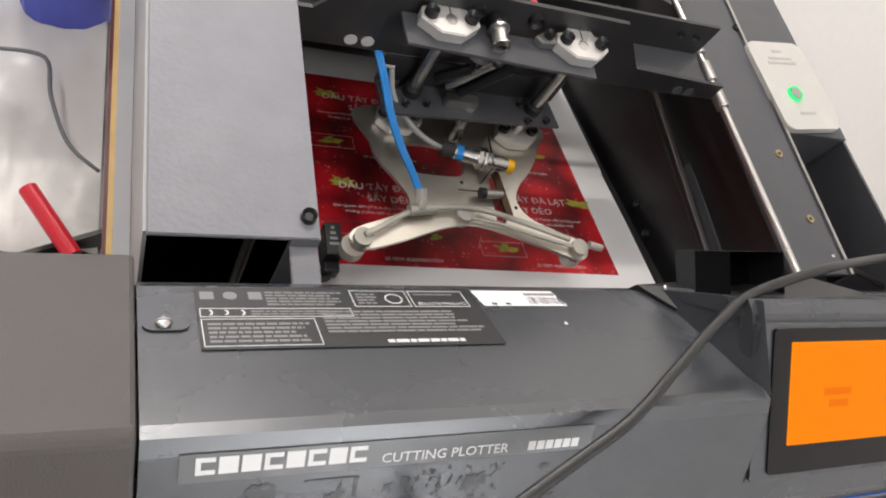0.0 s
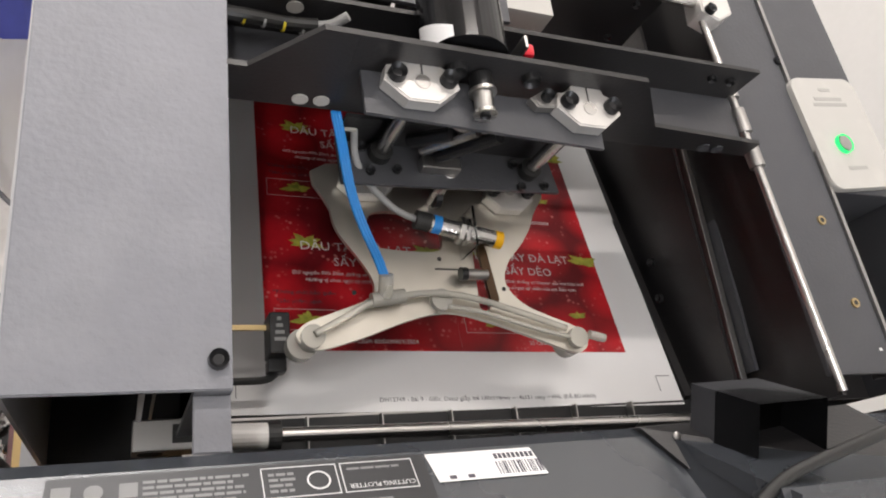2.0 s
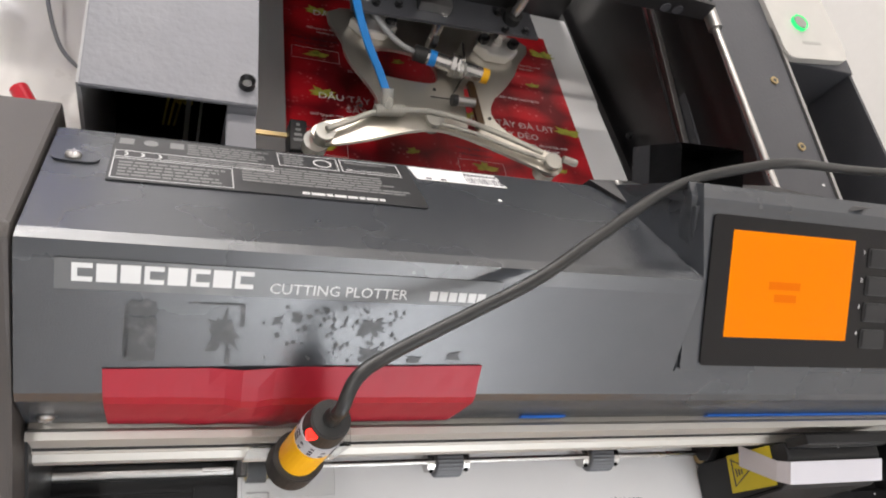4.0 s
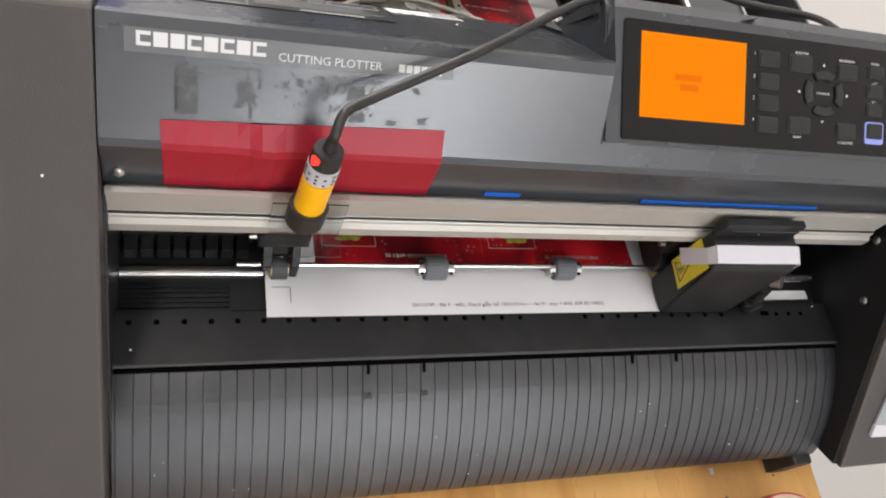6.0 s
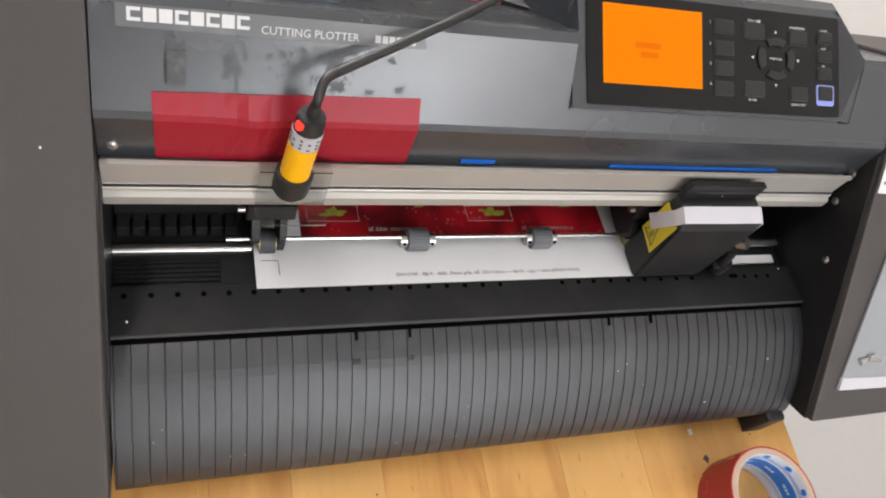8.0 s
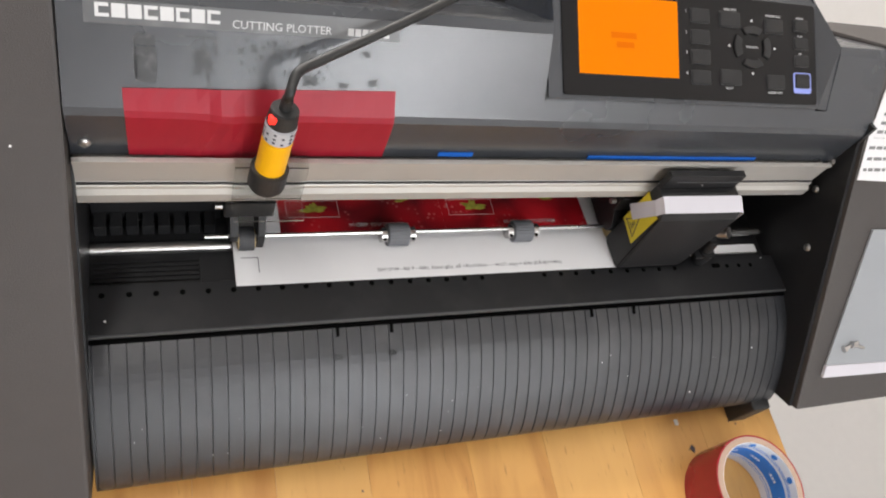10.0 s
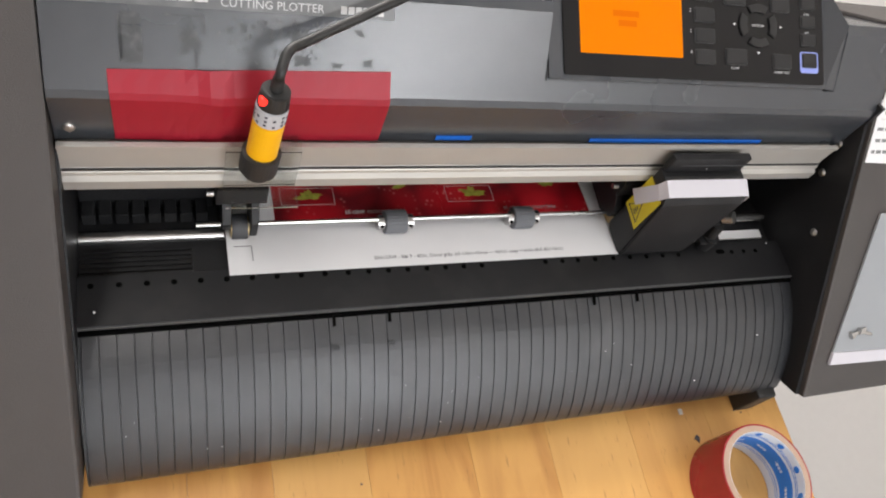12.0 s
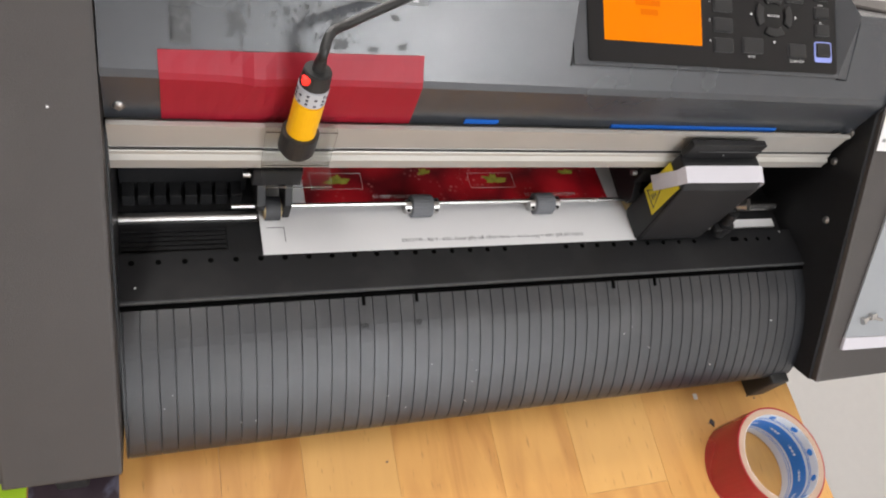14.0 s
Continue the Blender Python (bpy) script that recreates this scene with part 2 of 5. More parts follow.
def staves():
    """Oiled rubberwood with long grain; every stave has a tone of its own."""
    m = bpy.data.materials.new("oiled_rubberwood")
    m.use_nodes = True
    nt = m.node_tree
    b = nt.nodes["Principled BSDF"]
    b.inputs["Roughness"].default_value = 0.4
    co = nt.nodes.new("ShaderNodeTexCoord")
    info = nt.nodes.new("ShaderNodeObjectInfo")
    sh = nt.nodes.new("ShaderNodeVectorMath")
    sh.operation = "MULTIPLY_ADD"
    sh.inputs[1].default_value = (1.0, 0.16, 1.0)
    off = nt.nodes.new("ShaderNodeMath")
    off.operation = "MULTIPLY"
    off.inputs[1].default_value = 7.0
    comb = nt.nodes.new("ShaderNodeCombineXYZ")
    grain = nt.nodes.new("ShaderNodeTexNoise")
    grain.inputs["Scale"].default_value = 34
    grain.inputs["Detail"].default_value = 8
    grain.inputs["Distortion"].default_value = 1.1
    pore = nt.nodes.new("ShaderNodeTexNoise")
    pore.inputs["Scale"].default_value = 300
    ramp = nt.nodes.new("ShaderNodeValToRGB")
    e = ramp.color_ramp.elements
    e[0].position, e[0].color = 0.34, (0.43, 0.17, 0.036, 1)
    e[1].position, e[1].color = 0.62, (0.64, 0.32, 0.088, 1)
    tone = nt.nodes.new("ShaderNodeMix")
    tone.data_type = "RGBA"
    tone.inputs[7].default_value = (0.70, 0.41, 0.135, 1)
    rnd = nt.nodes.new("ShaderNodeMath")
    rnd.operation = "MULTIPLY"
    rnd.inputs[1].default_value = 0.75
    dark = nt.nodes.new("ShaderNodeMix")
    dark.data_type = "RGBA"
    dark.inputs[7].default_value = (0.28, 0.13, 0.04, 1)
    pm = nt.nodes.new("ShaderNodeMapRange")
    pm.inputs[1].default_value, pm.inputs[2].default_value, pm.inputs[4].default_value = 0.65, 0.76, 0.55
    nt.links.new(info.outputs["Random"], off.inputs[0])
    nt.links.new(off.outputs[0], comb.inputs[1])
    nt.links.new(co.outputs["Object"], sh.inputs[0])
    nt.links.new(comb.outputs[0], sh.inputs[2])
    nt.links.new(sh.outputs[0], grain.inputs["Vector"])
    nt.links.new(sh.outputs[0], pore.inputs["Vector"])
    nt.links.new(grain.outputs["Fac"], ramp.inputs[0])
    nt.links.new(info.outputs["Random"], rnd.inputs[0])
    nt.links.new(rnd.outputs[0], tone.inputs[0])
    nt.links.new(ramp.outputs[0], tone.inputs[6])
    nt.links.new(pore.outputs["Fac"], pm.inputs[0])
    nt.links.new(pm.outputs[0], dark.inputs[0])
    nt.links.new(tone.outputs[2], dark.inputs[6])
    nt.links.new(dark.outputs[2], b.inputs["Base Color"])
    return m


WOOD = staves()

# ---- shapes ----


def link(name, bm, material, parent=None, label="", smooth=False):
    bmesh.ops.recalc_face_normals(bm, faces=bm.faces)
    me = bpy.data.meshes.new(name)
    bm.to_mesh(me)
    bm.free()
    if smooth:
        for p in me.polygons:
            p.use_smooth = True
    me.materials.append(material)
    ob = new(name, me)
    if parent:
        ob.parent = parent
    if label:
        ob["label"] = label
    return ob


def part(name, bm, material, parent, label="", smooth=False):
    return link(name, bm, material, parent, label, smooth)


def box(x0, x1, y0, y1, z0, z1, bevel=0.0, bm=None):
    bm = bm or bmesh.new()
    made = bmesh.ops.create_cube(bm, size=1)["verts"]
    bmesh.ops.scale(bm, vec=(x1 - x0, y1 - y0, z1 - z0), verts=made)
    bmesh.ops.translate(bm, vec=((x0 + x1) / 2, (y0 + y1) / 2, (z0 + z1) / 2), verts=made)
    if bevel:
        edges = {e for v in made for e in v.link_edges}
        bmesh.ops.bevel(bm, geom=list(edges), offset=bevel, segments=2, affect="EDGES", profile=0.6)
    return bm


def extrude_x(profile, x0, x1, bevel=0.0, bm=None):
    """A closed (y, z) outline drawn out along x."""
    bm = bm or bmesh.new()
    a = [bm.verts.new((x0, y, z)) for y, z in profile]
    b = [bm.verts.new((x1, y, z)) for y, z in profile]
    n = len(profile)
    fs = [bm.faces.new(a), bm.faces.new(b[::-1])]
    for i in range(n):
        fs.append(bm.faces.new((a[i], b[i], b[(i + 1) % n], a[(i + 1) % n])))
    if bevel:
        edges = {e for f in fs for e in f.edges}
        bmesh.ops.bevel(bm, geom=list(edges), offset=bevel, segments=2, affect="EDGES", profile=0.6)
    return bm


def rod(p, q, r, n=20, bm=None, cap=True):
    bm = bm or bmesh.new()
    p, q = Vector(p), Vector(q)
    d = q - p
    m = Matrix.Translation((p + q) / 2) @ d.to_track_quat("Z", "Y").to_matrix().to_4x4()
    bmesh.ops.create_cone(bm, cap_ends=cap, segments=n, radius1=r, radius2=r, depth=d.length, matrix=m)
    return bm


def thing(name, label, category, group="", kind="", at=(0, 0, 0)):
    ob = new(name)
    ob.empty_display_size = 0.02
    ob.location = at
    return tagged(ob, label, category, group, kind)


def sweep(points, r, n=10, bm=None, steps=6):
    """A round cable along a smooth line through the points."""
    bm = bm or bmesh.new()
    pts = [Vector(p) for p in points]
    line = []
    for i in range(len(pts) - 1):
        p0, p1, p2, p3 = pts[max(i - 1, 0)], pts[i], pts[i + 1], pts[min(i + 2, len(pts) - 1)]
        for k in range(steps):
            t = k / steps
            line.append(0.5 * ((2 * p1) + (p2 - p0) * t + (2 * p0 - 5 * p1 + 4 * p2 - p3) * t * t + (3 * p1 - p0 - 3 * p2 + p3) * t ** 3))
    line.append(pts[-1])
    rings = []
    side_v = Vector((0, 0, 1))
    for i, p in enumerate(line):
        d = (line[min(i + 1, len(line) - 1)] - line[max(i - 1, 0)]).normalized()
        u = d.cross(side_v)
        u = u.normalized() if u.length > 0.05 else d.cross(Vector((1, 0, 0))).normalized()
        v = d.cross(u)
        rings.append([bm.verts.new(p + r * (math.cos(2 * math.pi * k / n) * u + math.sin(2 * math.pi * k / n) * v)) for k in range(n)])
    for a, b in zip(rings, rings[1:]):
        for k in range(n):
            bm.faces.new((a[k], a[(k + 1) % n], b[(k + 1) % n], b[k]))
    bm.faces.new(rings[0])
    bm.faces.new(rings[-1][::-1])
    return bm


def plate(outline, z0, z1, bm=None, bevel=0.0):
    """A flat (x, y) outline with thickness."""
    bm = bm or bmesh.new()
    a = [bm.verts.new((x, y, z0)) for x, y in outline]
    b = [bm.verts.new((x, y, z1)) for x, y in outline]
    n = len(outline)
    fs = [bm.faces.new(a[::-1]), bm.faces.new(b)]
    for i in range(n):
        fs.append(bm.faces.new((a[i], a[(i + 1) % n], b[(i + 1) % n], b[i])))
    if bevel:
        bmesh.ops.bevel(bm, geom=list({e for f in fs[:2] for e in f.edges}), offset=bevel, segments=2, affect="EDGES")
    return bm


def rounded(x0, x1, y0, y1, r, n=5):
    pts = []
    for cx, cy, a0 in ((x1 - r, y1 - r, 0), (x0 + r, y1 - r, 90), (x0 + r, y0 + r, 180), (x1 - r, y0 + r, 270)):
        for k in range(n + 1):
            a = radians(a0 + 90 * k / n)
            pts.append((cx + r * math.cos(a), cy + r * math.sin(a)))
    return pts


def smooth_outline(pts, steps=5):
    """A closed smooth outline through the points."""
    out = []
    n = len(pts)
    for i in range(n):
        p0, p1, p2, p3 = (Vector(pts[(i + k) % n]) for k in (-1, 0, 1, 2))
        for k in range(steps):
            t = k / steps
            q = 0.5 * ((2 * p1) + (p2 - p0) * t + (2 * p0 - 5 * p1 + 4 * p2 - p3) * t * t + (3 * p1 - p0 - 3 * p2 + p3) * t ** 3)
            out.append((q.x, q.y))
    return out


def moved(bm, m):
    bmesh.ops.transform(bm, matrix=m, verts=bm.verts)
    return bm


def lettering(body, size, m, material, parent, thick=0.0001, align="LEFT", shear=0.0, name="lettering"):
    """Raised letters of the built-in font, flat on the plane of m."""
    cu = bpy.data.curves.new(name, "FONT")
    cu.body, cu.size, cu.align_x, cu.extrude, cu.shear, cu.resolution_u = body, size, align, thick, shear, 2
    tmp = bpy.data.objects.new(name, cu)
    me = bpy.data.meshes.new_from_object(tmp)
    bpy.data.objects.remove(tmp)
    me.materials.clear()
    me.materials.append(material)
    ob = new(name, me)
    ob.parent = parent
    ob.matrix_basis = m
    return ob


def slope(p, direction_y, x_axis=(1, 0, 0)):
    """A frame on a sloping face: x along the machine, y up the face."""
    x = Vector(x_axis).normalized()
    y = Vector(direction_y).normalized()
    z = x.cross(y).normalized()
    m = Matrix((x, y, z)).transposed().to_4x4()
    m.translation = Vector(p)
    return m


def socket_bolt(parent, m, r=0.004, h=0.004, name="bolt", material=None):
    """A socket-head screw; z of m points out of the surface."""
    bm = bmesh.new()
    bmesh.ops.create_cone(bm, cap_ends=True, segments=18, radius1=r, radius2=r * 0.94, depth=h, matrix=Matrix.Translation((0, 0, h / 2)))
    top = max(bm.faces, key=lambda f: f.calc_center_median().z)
    bmesh.ops.inset_region(bm, faces=[top], thickness=r * 0.42)
    bmesh.ops.translate(bm, vec=(0, 0, -h * 0.55), verts=top.verts)
    moved(bm, m)
    return part(name, bm, material or BOLT, parent)


def pan_screw(parent, m, r=0.0034, name="screw"):
    bm = bmesh.new()
    bmesh.ops.create_uvsphere(bm, u_segments=14, v_segments=8, radius=r, matrix=Matrix.Diagonal((1, 1, 0.55, 1)))
    box(-r * 0.7, r * 0.7, -r * 0.12, r * 0.12, r * 0.5, r * 0.58, bm=bm)
    box(-r * 0.12, r * 0.12, -r * 0.7, r * 0.7, r * 0.5, r * 0.58, bm=bm)
    moved(bm, m)
    return part(name, bm, DULLSTEEL, parent)


def ring_wall(r_out, r_in, z0, z1, n=64):
    bm = bmesh.new()
    loops = [[bm.verts.new((r * math.cos(2 * math.pi * k / n), r * math.sin(2 * math.pi * k / n), z)) for k in range(n)] for r, z in ((r_out, z0), (r_out, z1), (r_in, z1), (r_in, z0))]
    for a in range(4):
        b = (a + 1) % 4
        for k in range(n):
            bm.faces.new((loops[a][k], loops[a][(k + 1) % n], loops[b][(k + 1) % n], loops[b][k]))
    return bm


# ---- room ----
tagged(link("floor", box(-3, 3.5, -2.5, 4, -0.80, -0.75), FLOORM), kind="structure")
tagged(link("wall_north", box(-3, 3.5, 3.2, 3.3, -0.75, 2.7), WALLM), kind="structure")
tagged(link("wall_south", box(-3, 3.5, -2.6, -2.5, -0.75, 2.7), WALLM), kind="structure")
tagged(link("wall_west", box(-3.1, -3, -2.6, 3.3, -0.75, 2.7), WALLM), kind="structure")
tagged(link("wall_east", box(1.25, 1.35, -2.6, 3.3, -0.75, 2.7), WALLM), kind="structure")
tagged(link("ceiling", box(-3.1, 3.6, -2.6, 3.3, 2.7, 2.8), WALLM), kind="structure")

# ---- table ----
table = thing("worktable", "oiled light wooden worktable of glued staves", "table")
edges_x = [-0.30, -0.22, -0.15, -0.075, -0.01, 0.067, 0.127, 0.199, 0.285, 0.356, 0.437, 0.52, 0.606]
stave_rnd = random.Random(12)
for a, b in zip(edges_x, edges_x[1:]):
    cut = stave_rnd.choice((-0.30, -0.26, -0.07, 0.06, 0.12))
    part("stave", box(a + 0.00012, b - 0.00012, -0.42, cut - 0.0001, -0.028, 0.0), WOOD, table)
    part("stave", box(a + 0.00012, b - 0.00012, cut + 0.0001, 0.30, -0.028, 0.0), WOOD, table)
for x in (-0.26, 0.55):
    for y in (-0.38, 0.26):
        part("leg", box(x - 0.025, x + 0.025, y - 0.025, y + 0.025, -0.75, -0.028, 0.003), GREYBOARD, table)

# ---- plotter body ----
plotter = thing("cutting_plotter", "dark grey desktop cutting plotter with orange screen", "plotter")
UP = (0, 0.0365, 0.0400)        # up the front slope
BACK = (0, 0.083, -0.062)     # down the rear slope
lower = [(0.152, 0.205), (0.1525, 0.240), (0.1545, 0.2445), (0.1635, 0.25436), (0.1665, 0.2525), (0.157, 0.242), (0.155, 0.205)]
part("lower_cover", extrude_x(lower, 0.006, 0.577), COVER, plotter, "dark grey glossy lower cover")
shell = [(0.1635, 0.25436), (0.191, 0.2845), (0.1965, 0.2885), (0.202, 0.2855), (0.277, 0.2295), (0.282, 0.222), (0.282, 0.19),
         (0.279, 0.19), (0.279, 0.222), (0.196, 0.284), (0.1665, 0.2525)]
cover = part("front_cover", extrude_x(shell, 0.006, 0.2862), COVER, plotter, "dark grey glossy cover with glue residue")
shell2 = [(0.1635, 0.25436), (0.1655, 0.2560), (0.238, 0.2938), (0.246, 0.2938), (0.282, 0.222), (0.282, 0.19), (0.279, 0.19), (0.279, 0.222), (0.24, 0.285), (0.1665, 0.2525)]
part("panel_cover", extrude_x(shell2, 0.2874, 0.5158), COVER, plotter)
part("panel_seam", extrude_x([(0.1640, 0.250), (0.1640, 0.2535), (0.196, 0.284), (0.28, 0.224), (0.27, 0.21)], 0.2862, 0.2874), HOLE, plotter)
# bevelled cheek between the cover and the raised panel
bm = bmesh.new()
q = [bm.verts.new(p) for p in ((0.2862, 0.281, 0.2255), (0.2862, 0.1975, 0.2895), (0.292, 0.243, 0.2985), (0.292, 0.281, 0.2235))]
for f in ((0, 1, 2), (0, 2, 3), (1, 3, 2), (0, 3, 1)):
    bm.faces.new([q[i] for i in f])
part("panel_cheek", bm, COVER, plotter)
# right-hand end of the cover, with the facet that closes the raised panel
part("end_cover", extrude_x(shell, 0.5270, 0.5772), COVER, plotter)
bm = bmesh.new()
for p in ((0.5160, 0.1638, 0.2562), (0.5160, 0.2345, 0.2945), (0.5160, 0.2460, 0.2936), (0.5269, 0.1955, 0.2884), (0.5269, 0.2015, 0.2858), (0.5269, 0.1640, 0.2545), (0.5160, 0.2810, 0.2235), (0.5269, 0.2770, 0.2290)):
    bm.verts.new(p)
bmesh.ops.convex_hull(bm, input=bm.verts[:])
part("panel_shoulder", bm, COVER, plotter)

side = [(-0.017, 0.061), (0.152, 0.2375), (0.1955, 0.2895), (0.201, 0.2895), (0.296, 0.221), (0.30, 0.03), (0.03, 0.03), (-0.010, 0.055)]
part("side_cover", extrude_x(side, -0.062, 0.005, 0.002), SIDE, plotter, "taupe plastic end cover")
part("side_cover", extrude_x([(y + 0.004, z - 0.002) for y, z in side], -0.12, -0.0624, 0.002), SIDE, plotter, "taupe plastic end cover")
part("side_cover", extrude_x(side, 0.578, 0.70, 0.002), SIDE, plotter, "taupe plastic end cover")
inner = [(-0.012, 0.058), (0.151, 0.232), (0.152, 0.25), (0.29, 0.22), (0.29, 0.03), (0.03, 0.03)]
part("inner_wall", extrude_x(inner, 0.5745, 0.5778), BLACK, plotter)
part("inner_wall", extrude_x([(0.02, 0.03), (0.02, 0.06), (0.15, 0.20), (0.29, 0.20), (0.29, 0.03)], 0.0052, 0.0065), BLACK, plotter)
for x in (0.556, -0.035):
    part("foot", box(x - 0.004, x + 0.016, -0.008, 0.03, 0.0, 0.04, 0.003), RUBBER, plotter)
part("foot", box(0.55, 0.59, 0.24, 0.28, 0.0, 0.05, 0.003), RUBBER, plotter)
part("foot", box(-0.05, -0.01, 0.24, 0.28, 0.0, 0.05, 0.003), RUBBER, plotter)
for y, z in ((0.152, 0.205), (0.141, 0.1795), (0.102, 0.147)):
    pan_screw(plotter, Matrix.Translation((0.5743, y, z)) @ pose(0, 0, 0, 0, -90, 0))
pan_screw(plotter, Matrix.Translation((0.0140, 0.1518, 0.2165)) @ pose(0, 0, 0, 90, 0, 0))
rear = slope((0.0158, 0.251, 0.2492), BACK)
part("screw_recess", moved(plate(rounded(-0.008, 0.010, -0.0045, 0.0045, 0.0044), 0.0002, 0.0008), rear), COVER, plotter)
pan_screw(plotter, rear @ Matrix.Translation((0, 0, 0.0014)))

# ribbed front guide
prof = []
ctrl = [(0.0175, 0.010), (0.004, 0.022), (0.0, 0.036), (0.0035, 0.047), (0.012, 0.0588), (0.024, 0.0715), (0.038, 0.0830), (0.058, 0.0955), (0.081, 0.1035)]
for i in range(len(ctrl) - 1):
    p0, p1, p2, p3 = (Vector(ctrl[min(max(i + k, 0), len(ctrl) - 1)]) for k in (-1, 0, 1, 2))
    for k in range(4):
        t = k / 4
        prof.append(0.5 * ((2 * p1) + (p2 - p0) * t + (2 * p0 - 5 * p1 + 4 * p2 - p3) * t * t + (3 * p1 - p0 - 3 * p2 + p3) * t ** 3))
prof.append(Vector(ctrl[-1]))
norm = []
for i in range(len(prof)):
    d = prof[min(i + 1, len(prof) - 1)] - prof[max(i - 1, 0)]
    norm.append(Vector((-d.y, d.x)).normalized())
stations = [(0.0066, 0.0)]
x = 0.0082
while x < 0.570:
    stations += [(x - 0.0005, 0.0), (x - 0.0002, 0.0008), (x + 0.0002, 0.0008), (x + 0.0005, 0.0)]
    x += 0.01028
stations.append((0.5742, 0.0))
bm = bmesh.new()
cols = [[bm.verts.new((sx, p.x - n.x * dep, p.y - n.y * dep)) for p, n in zip(prof, norm)] for sx, dep in stations]
for a, b in zip(cols, cols[1:]):
    for k in range(len(prof) - 1):
        bm.faces.new((a[k], b[k], b[k + 1], a[k + 1]))
lo0 = [bm.verts.new((sx, 0.081, 0.06)) for sx in (0.0066, 0.5742)]
lo1 = [bm.verts.new((sx, 0.045, 0.010)) for sx in (0.0066, 0.5742)]
bm.faces.new(cols[0] + [lo0[0], lo1[0]])
bm.faces.new((cols[-1] + [lo0[1], lo1[1]])[::-1])
guide = part("front_guide", bm, DRUM, plotter, "black ribbed plastic media guide")
for gx in (0.1665, 0.2062, 0.374, 0.414):
    bm = box(-0.0010, 0.0010, -0.0105, 0.0006, 0.0004, 0.0016)
    part("position_notch", moved(bm, slope((gx, 0.081, 0.1036), (0, 0.023, 0.008))), HOLE, guide)
for gx, num in ((0.1665, "50"), (0.2062, "60")):
    lettering(num, 0.0062, slope((gx - 0.0035, 0.0555, 0.0945), (0, 0.020, 0.0125)), BLACK, guide, 0.0006)

# tray with drilled holes (counted from the left end)
part("tray", extrude_x([(0.0805, 0.1015), (0.0795, 0.1055), (0.0815, 0.1075), (0.1155, 0.1072), (0.118, 0.0985), (0.118, 0.07), (0.0835, 0.07), (0.0835, 0.100)], 0.0066, 0.5743), TRAYM, plotter)
hole_xs = [0.0145 + 0.0166 * k for k in range(11)] + [0.1955 + 0.0147 * k for k in range(7)] + [0.338, 0.353, 0.367, 0.383, 0.40, 0.416, 0.432, 0.448, 0.464, 0.52, 0.533, 0.546]
for hx in hole_xs:
    part("vacuum_hole", rod((hx, 0.1088 - hx * 0.004, 0.1060), (hx, 0.1088 - hx * 0.004, 0.10755), 0.0019, 12), HOLE, plotter)
part("tool_slot", moved(plate(rounded(-0.0045, 0.0045, -0.002, 0.002, 0.0019), 0.0, 0.0004), Matrix.Translation((0.508, 0.1075, 0.1072))), HOLE, plotter)

# solid black strip painting in the shade under the tray's lip
part("tray_gap_shade", box(0.0068, 0.5741, 0.0768, 0.0800, 0.1000, 0.1040), HOLE, plotter)
# lighter rod that paints the highlight along the tray's front edge
part("tray_edge_highlight", rod((0.0068, 0.0803, 0.1067), (0.5741, 0.0803, 0.1067), 0.0009, 8), TRAYEDGE, plotter)
# platen, drive roller and rails inside
part("platen", box(0.0066, 0.5743, 0.118, 0.281, 0.075, 0.0985), BLACK, plotter)
for k in range(5):
    y = 0.1215 + 0.0036 * k
    part("platen_rib", box(0.008, 0.076, y, y + 0.0015, 0.0985, 0.1005), BLACK, plotter)
part("platen_step", plate([(0.077, 0.1385), (0.100, 0.1385), (0.100, 0.127), (0.155, 0.125), (0.155, 0.1188), (0.077, 0.1188)], 0.0985, 0.1006), BLACK, plotter)
part("cutting_mat", box(0.430, 0.566, 0.1225, 0.1305, 0.0985, 0.1012), PAPER, plotter, "white cutting strip")
part("cutting_mat", box(0.156, 0.430, 0.1190, 0.1225, 0.0985, 0.0998), DULLSTEEL, plotter, "thin metal strip")
part("drive_roller", rod((0.0068, 0.1475, 0.0985), (0.099, 0.1475, 0.0985), 0.0042), STEEL, plotter)
part("drive_roller", rod((0.44, 0.140, 0.1085), (0.567, 0.140, 0.1085), 0.0042), STEEL, plotter)
part("back_plate", box(0.0068, 0.5742, 0.196, 0.199, 0.0987, 0.222), BLACK, plotter)
for k in range(8):
    x0 = 0.0095 + 0.0102 * k
    part("guide_tooth", box(x0, x0 + 0.0078, 0.158, 0.17, 0.0987, 0.1105, 0.0008), BLACK, plotter)
part("guide_bar", box(0.008, 0.093, 0.170, 0.178, 0.0987, 0.130, 0.001), BLACK, plotter)
rail = [(0.1425, 0.1705), (0.1405, 0.1715), (0.1405, 0.1795), (0.1435, 0.1815), (0.1435, 0.1845), (0.1455, 0.187), (0.1455, 0.2055), (0.1442, 0.2065), (0.1442, 0.2090), (0.1475, 0.2090), (0.1500, 0.2030), (0.166, 0.2030), (0.166, 0.1705)]
part("rail", extrude_x(rail, 0.0066, 0.566), ALU, plotter, "brushed aluminium carriage rail")
part("timing_belt", box(0.0068, 0.565, 0.1441, 0.1452, 0.1850, 0.1868), RUBBER, plotter)
part("pinch_shaft", rod((0.080, 0.1455, 0.1160), (0.425, 0.1455, 0.1160), 0.0017, 12), STEEL, plotter)


